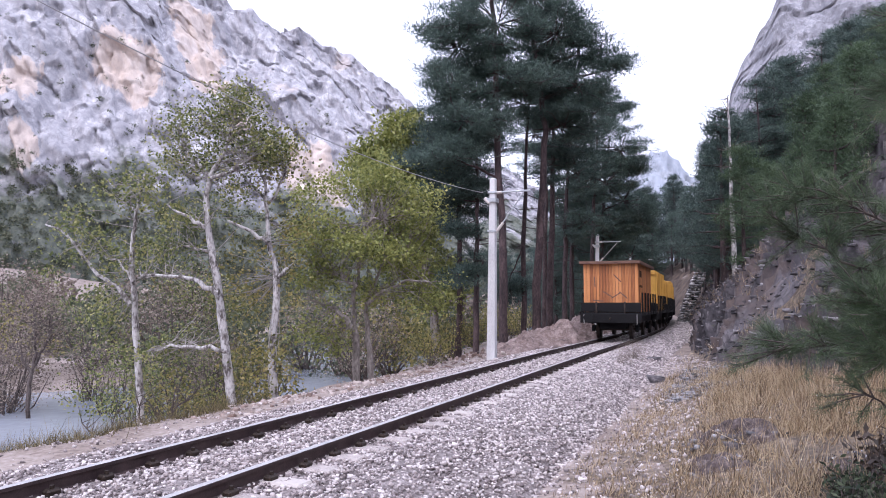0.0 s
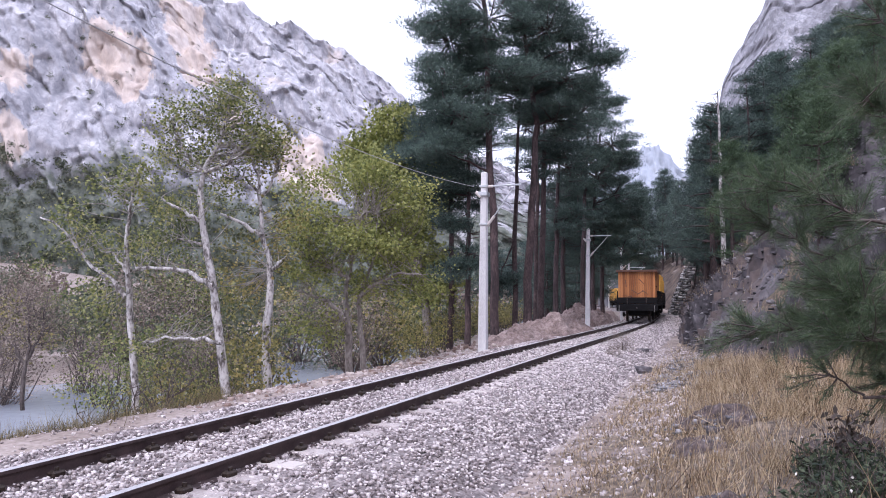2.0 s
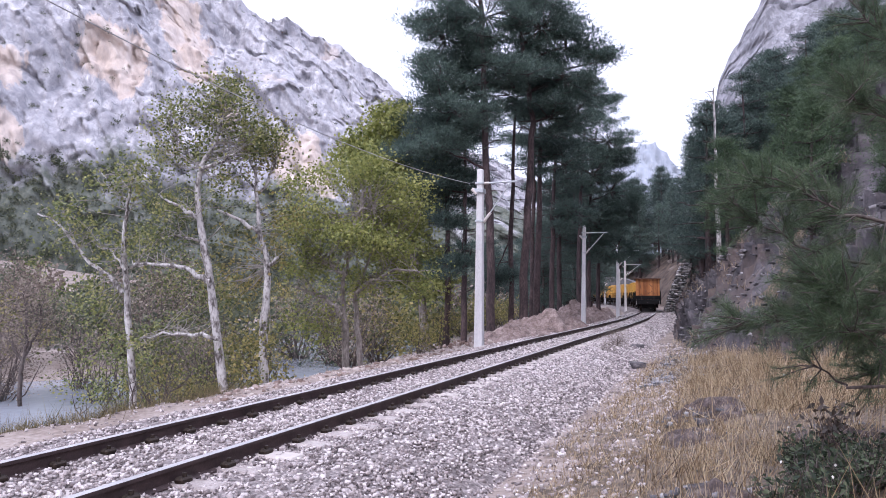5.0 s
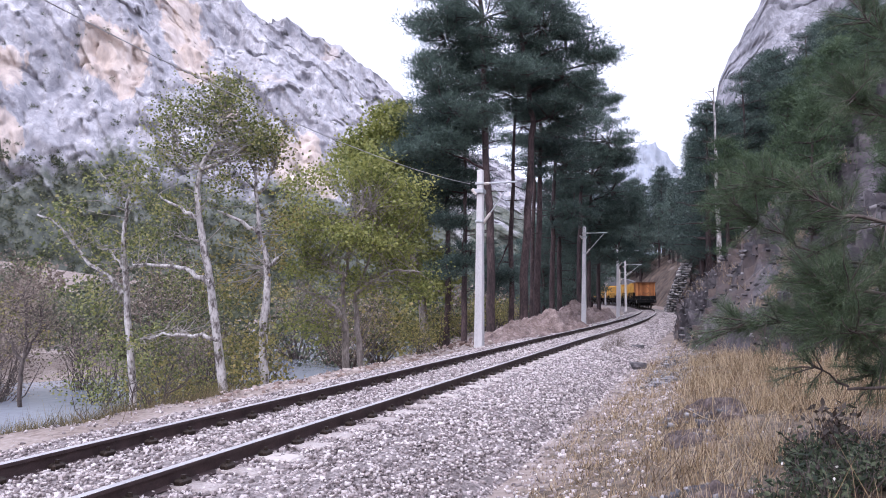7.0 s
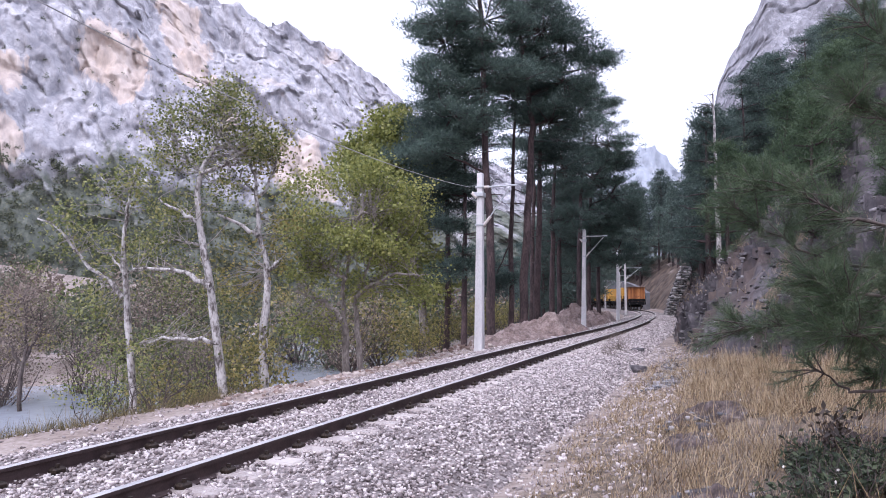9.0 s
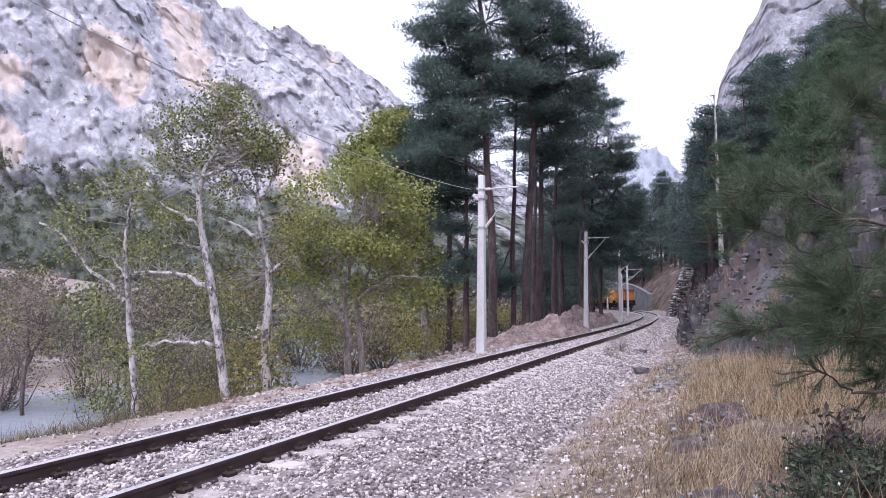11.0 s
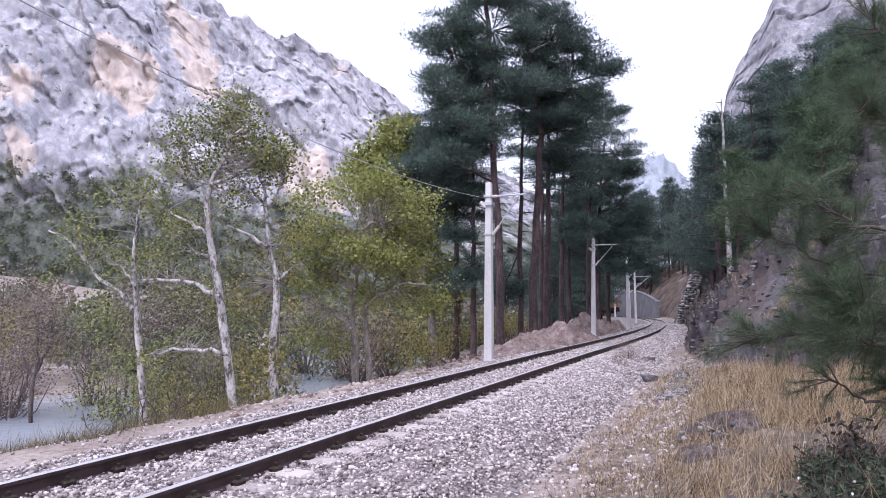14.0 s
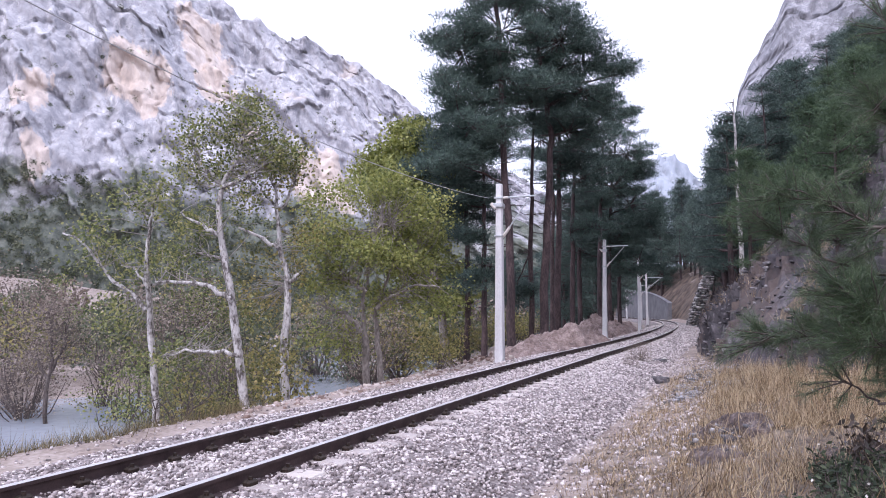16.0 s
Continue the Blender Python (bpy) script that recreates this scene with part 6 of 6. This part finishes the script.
NEAR_LIMBS = [
    [(3.54, 5.6, 2.07), (3.18, 5.6, 2.17), (2.85, 5.6, 2.32), (2.51, 5.6, 2.37)], [(3.65, 5.8, 1.74), (3.19, 5.8, 1.81), (2.68, 5.8, 2.04), (2.41, 5.8, 2.25)], [(3.23, 5.2, 0.81), (2.95, 5.2, 0.85), (2.71, 5.2, 0.97)],
    [(3.38, 5.4, 1.21), (2.99, 5.4, 1.29), (2.56, 5.4, 1.29), (2.22, 5.4, 1.25)], [(3.14, 5.0, 1.51), (2.86, 5.0, 1.51), (2.66, 5.0, 1.59)], [(3.06, 4.9, 1.24), (2.87, 4.9, 1.27), (2.67, 4.9, 1.24)], [(3.2, 5.1, 1.43), (2.95, 5.1, 1.43), (2.75, 5.1, 1.41)],
    [(4.6, 6.4, 3.3), (4.2, 6.2, 3.5), (3.9, 6.1, 3.75), (3.65, 6.0, 3.95)], [(4.5, 6.3, 2.8), (4.1, 6.1, 2.95), (3.7, 6.0, 3.1), (3.45, 5.9, 3.15)], [(4.2, 5.9, 1.35), (3.7, 5.7, 1.2), (3.45, 5.6, 1.05)], [(4.2, 6.1, 0.95), (3.8, 5.9, 0.9), (3.5, 5.8, 0.85)], [(4.3, 6.2, 1.75), (3.9, 6.0, 1.65), (3.6, 5.9, 1.6)],
    [(3.13, 5.0, 1.35), (2.93, 5.0, 1.39), (2.78, 5.0, 1.51)], [(4.47, 7.0, 3.44), (4.25, 7.0, 3.56), (4.08, 7.0, 3.62)],
]
near_pine()


# ---- dry grass, weeds ----
M_SEED = surface("pale_seed_head", [(0.55, 0.52, 0.48), (0.78, 0.76, 0.73)], 3, 0.8, 0, 8, island=0.4)
M_LEAFBR = surface("brown_leaf", [(0.035, 0.025, 0.02), (0.09, 0.06, 0.045)], 3, 0.5, 0, 8, island=0.4)

def build_grass():
    rng = np.random.RandomState(404)

    def tufts(n, s0, s1, d0, d1, lo, hi, per, spread):
        c = track_places(rng, n, s0, s1, d0, d1, lambda s, d: s * 0)
        r = np.hypot(c[:, 0], c[:, 1])
        c = c[(r > 1.6)]
        hgt = np.repeat(rng.uniform(lo, hi, len(c)), per)
        c = np.repeat(c, per, axis=0)
        c[:, :2] += rng.normal(0, spread, (len(c), 2))
        c[:, 2] = land(c[:, 0], c[:, 1]) - 0.02
        d = rng.normal(0, 0.45, (len(c), 3)) + (0.10, -0.05, 1.0)
        return c, d, hgt * rng.uniform(0.5, 1.15, len(c))

    sets = [tufts(300, -6, 1.5, 4.3, 8.6, 0.15, 0.42, 30, 0.10), tufts(820, 0.5, 10, 4.6, 8.8, 0.2, 0.55, 28, 0.12), tufts(130, -6, 8, 4.6, 8.6, 0.5, 0.85, 3, 0.1), tufts(600, -5.5, 12, 3.4, 5.2, 0.06, 0.24, 24, 0.12), tufts(420, 8, 40, 3.6, 9.0, 0.2, 0.5, 14, 0.15), tufts(200, 10, 70, 5.0, 14.0, 0.3, 0.6, 14, 0.25)]
    a = ROCK[:, 4:70].reshape(-1, 3)
    c = np.repeat(a[rng.randint(0, len(a), 700)], 16, axis=0)
    c = c + rng.normal(0, 0.09, c.shape) * (1, 1, 0.3)
    sets.append((c, rng.normal(0, 0.4, c.shape) + (-0.2, -0.1, 1.0), rng.uniform(0.15, 0.45, len(c))))
    c, d, h = (np.concatenate([q[i] for q in sets]) for i in range(3))
    v, f = needles(c, d, h, 0.0045 + 0.005 * rng.rand(len(c)) + 0.00013 * np.hypot(c[:, 0], c[:, 1]), rng)
    tagged(new("dry_grass", fast_mesh("dry_grass", v, f, M_GRASS)), "straw-coloured dry grass on the bank beside the track", "grass", kind="stuff")
    q = c[rng.randint(0, len(c), 400)] + (0, 0, 0.3) + rng.normal(0, 0.08, (400, 3))
    q = q[np.hypot(q[:, 0], q[:, 1]) < 11]
    v, f = leaf_cards(q, rng.uniform(0.012, 0.03, len(q)), rng)
    tagged(new("seed_heads", fast_mesh("seed_heads", v, f, M_SEED)), "tiny pale seed heads among the dry grass", "seed heads", kind="stuff")
    # thin weeds along the far side of the track and on the bank
    sets = [tufts(520, -6, 4, -7.8, -4.5, 0.12, 0.5, 20, 0.16), tufts(110, 3, 18, -8.0, -5.2, 0.1, 0.3, 18, 0.16), tufts(420, -9, 4, -10.0, -6.2, 0.35, 0.9, 16, 0.2), tufts(420, -9, 3.5, -6.6, -4.3, 0.15, 0.5, 20, 0.14)]
    c, d, h = (np.concatenate([q[i] for q in sets]) for i in range(3))
    v, f = needles(c, d + rng.normal(0, 0.2, d.shape), h, 0.006 + 0.006 * rng.rand(len(c)), rng)
    tagged(new("bank_weeds", fast_mesh("bank_weeds", v, f, M_WEED)), "brownish thin weeds on the river bank", "weeds", kind="stuff")


M_WEED = surface("brown_green_weed", [(0.07, 0.06, 0.03), (0.16, 0.13, 0.065), (0.27, 0.22, 0.12)], 0.6, 0.8, 0, 4, island=0.5, through_light=0.2)
build_grass()


def leafy_plant(x, y, r, h, n, size, leaf, label, name="leafy_plant"):
    rng = np.random.RandomState(int(abs(x * 100)) + n)
    p = empty(name, Matrix.Translation((x, y, land_z(x, y))))
    t, pos = Tubes(), []
    for i in range(n):
        a, k = rng.uniform(0, 6.28), rng.uniform(0.2, 1)
        e = np.array((math.cos(a) * r * k, math.sin(a) * r * k, h * rng.uniform(0.5, 1.0)))
        t.add(bend((0, 0, -0.05), e, rng, 0.08, 5), np.linspace(0.006, 0.002, 5), 4)
        for q in np.linspace(0.4, 1, 6):
            pos.append(e * q + rng.normal(0, 0.02, 3))
    pos = np.array(pos)
    v, f = leaf_cards(pos, size * rng.uniform(0.6, 1.3, len(pos)), rng, aspect=0.42)
    tagged(part("stemwork", t.mesh("stemwork", M_BARKD), p), kind="stuff")
    part("leaves", fast_mesh("leaves", v, f, leaf), p)
    return tagged(p, label, "plant", group="weeds in the dry grass")


rw = random.Random(6)
for i in range(34):
    y = rw.uniform(4.7, 6.4)
    x = y * rw.uniform(0.44, 0.68)
    leafy_plant(x, y, rw.uniform(0.14, 0.24), rw.uniform(0.18, 0.34), rw.randint(22, 32), 0.055, M_GRASSG, "grey-green broad-leaved weed in dry grass")
for x, y in [(3.55, 6.6), (3.75, 6.8), (3.4, 6.3)]:
    leafy_plant(x, y, 0.22, 0.45, 7, 0.085, M_LEAFBR, "dark brown-leaved plant in the dry grass")


def build_cliff_shrubs():
    rng = np.random.RandomState(505)
    cs, rad = [], []
    cols, rows = LEFT_FACE.shape[:2]
    for i in range(4200):
        c, r = rng.randint(0, cols), int(rows * rng.beta(1.0, 3.2))
        low = r < rows * 0.26
        if not low and rng.rand() > 0.2:
            continue
        cs.append(LEFT_FACE[c, min(r, rows - 10)])
        rad.append(rng.uniform(1.2, 3.0) if low else rng.uniform(0.6, 1.9))
    for i in range(150):
        cs.append(RIGHT_FACE[rng.randint(0, 380), rng.randint(2, 100)])
        rad.append(rng.uniform(0.8, 2.0))
    cs, rad = np.array(cs), np.array(rad)
    per = 90
    pos = np.repeat(cs, per, axis=0) + rng.normal(0, 0.36, (len(cs) * per, 3)) * np.repeat(rad, per)[:, None] * (1, 1, 0.8)
    v, f = leaf_cards(pos, np.repeat(rad, per) * rng.uniform(0.16, 0.34, len(pos)), rng)
    tagged(new("mountain_shrubs", fast_mesh("mountain_shrubs", v, f, M_LEAFD)), "dark evergreen shrubs clinging to the mountain", "shrubs", kind="stuff")


build_cliff_shrubs()


# ---- what moves ----
TRAIN_T = [0.0, 2.0, 4.0, 6.3, 7.0, 8.5, 9.0, 11.5, 13.0, 14.0, 16.0]
TRAIN_S = [23.2, 40.0, 58.5, 80.0, 86.5, 98.5, 102.3, 120.5, 132.0, 140.0, 157.0]


def train_at(t):
    return float(np.interp(t, TRAIN_T, TRAIN_S))


def motions():
    times = [i * 0.25 for i in range(65)]
    fine = [i * 0.08 for i in range(201)]
    for i, w in enumerate(WAGONS):
        rows = []
        for t in times:
            s = train_at(t) + 3.9 + i * PITCH
            a, b = on_track(s - 2.3), on_track(s + 2.3)
            d = b - a
            rows.append((t, Matrix.Translation((a + b) / 2) @ Matrix.Rotation(-math.atan2(d[0], d[1]), 4, "Z")))
        walk(w, rows)
        for ws in [o for o in w.children if o.name.startswith("wheelset")]:
            y = ws.location.y
            walk(ws, [(t, Matrix.Translation((0, y, 0.46)) @ Matrix.Rotation(-(train_at(t) - train_at(0)) / 0.46, 4, "X")) for t in fine])


motions()
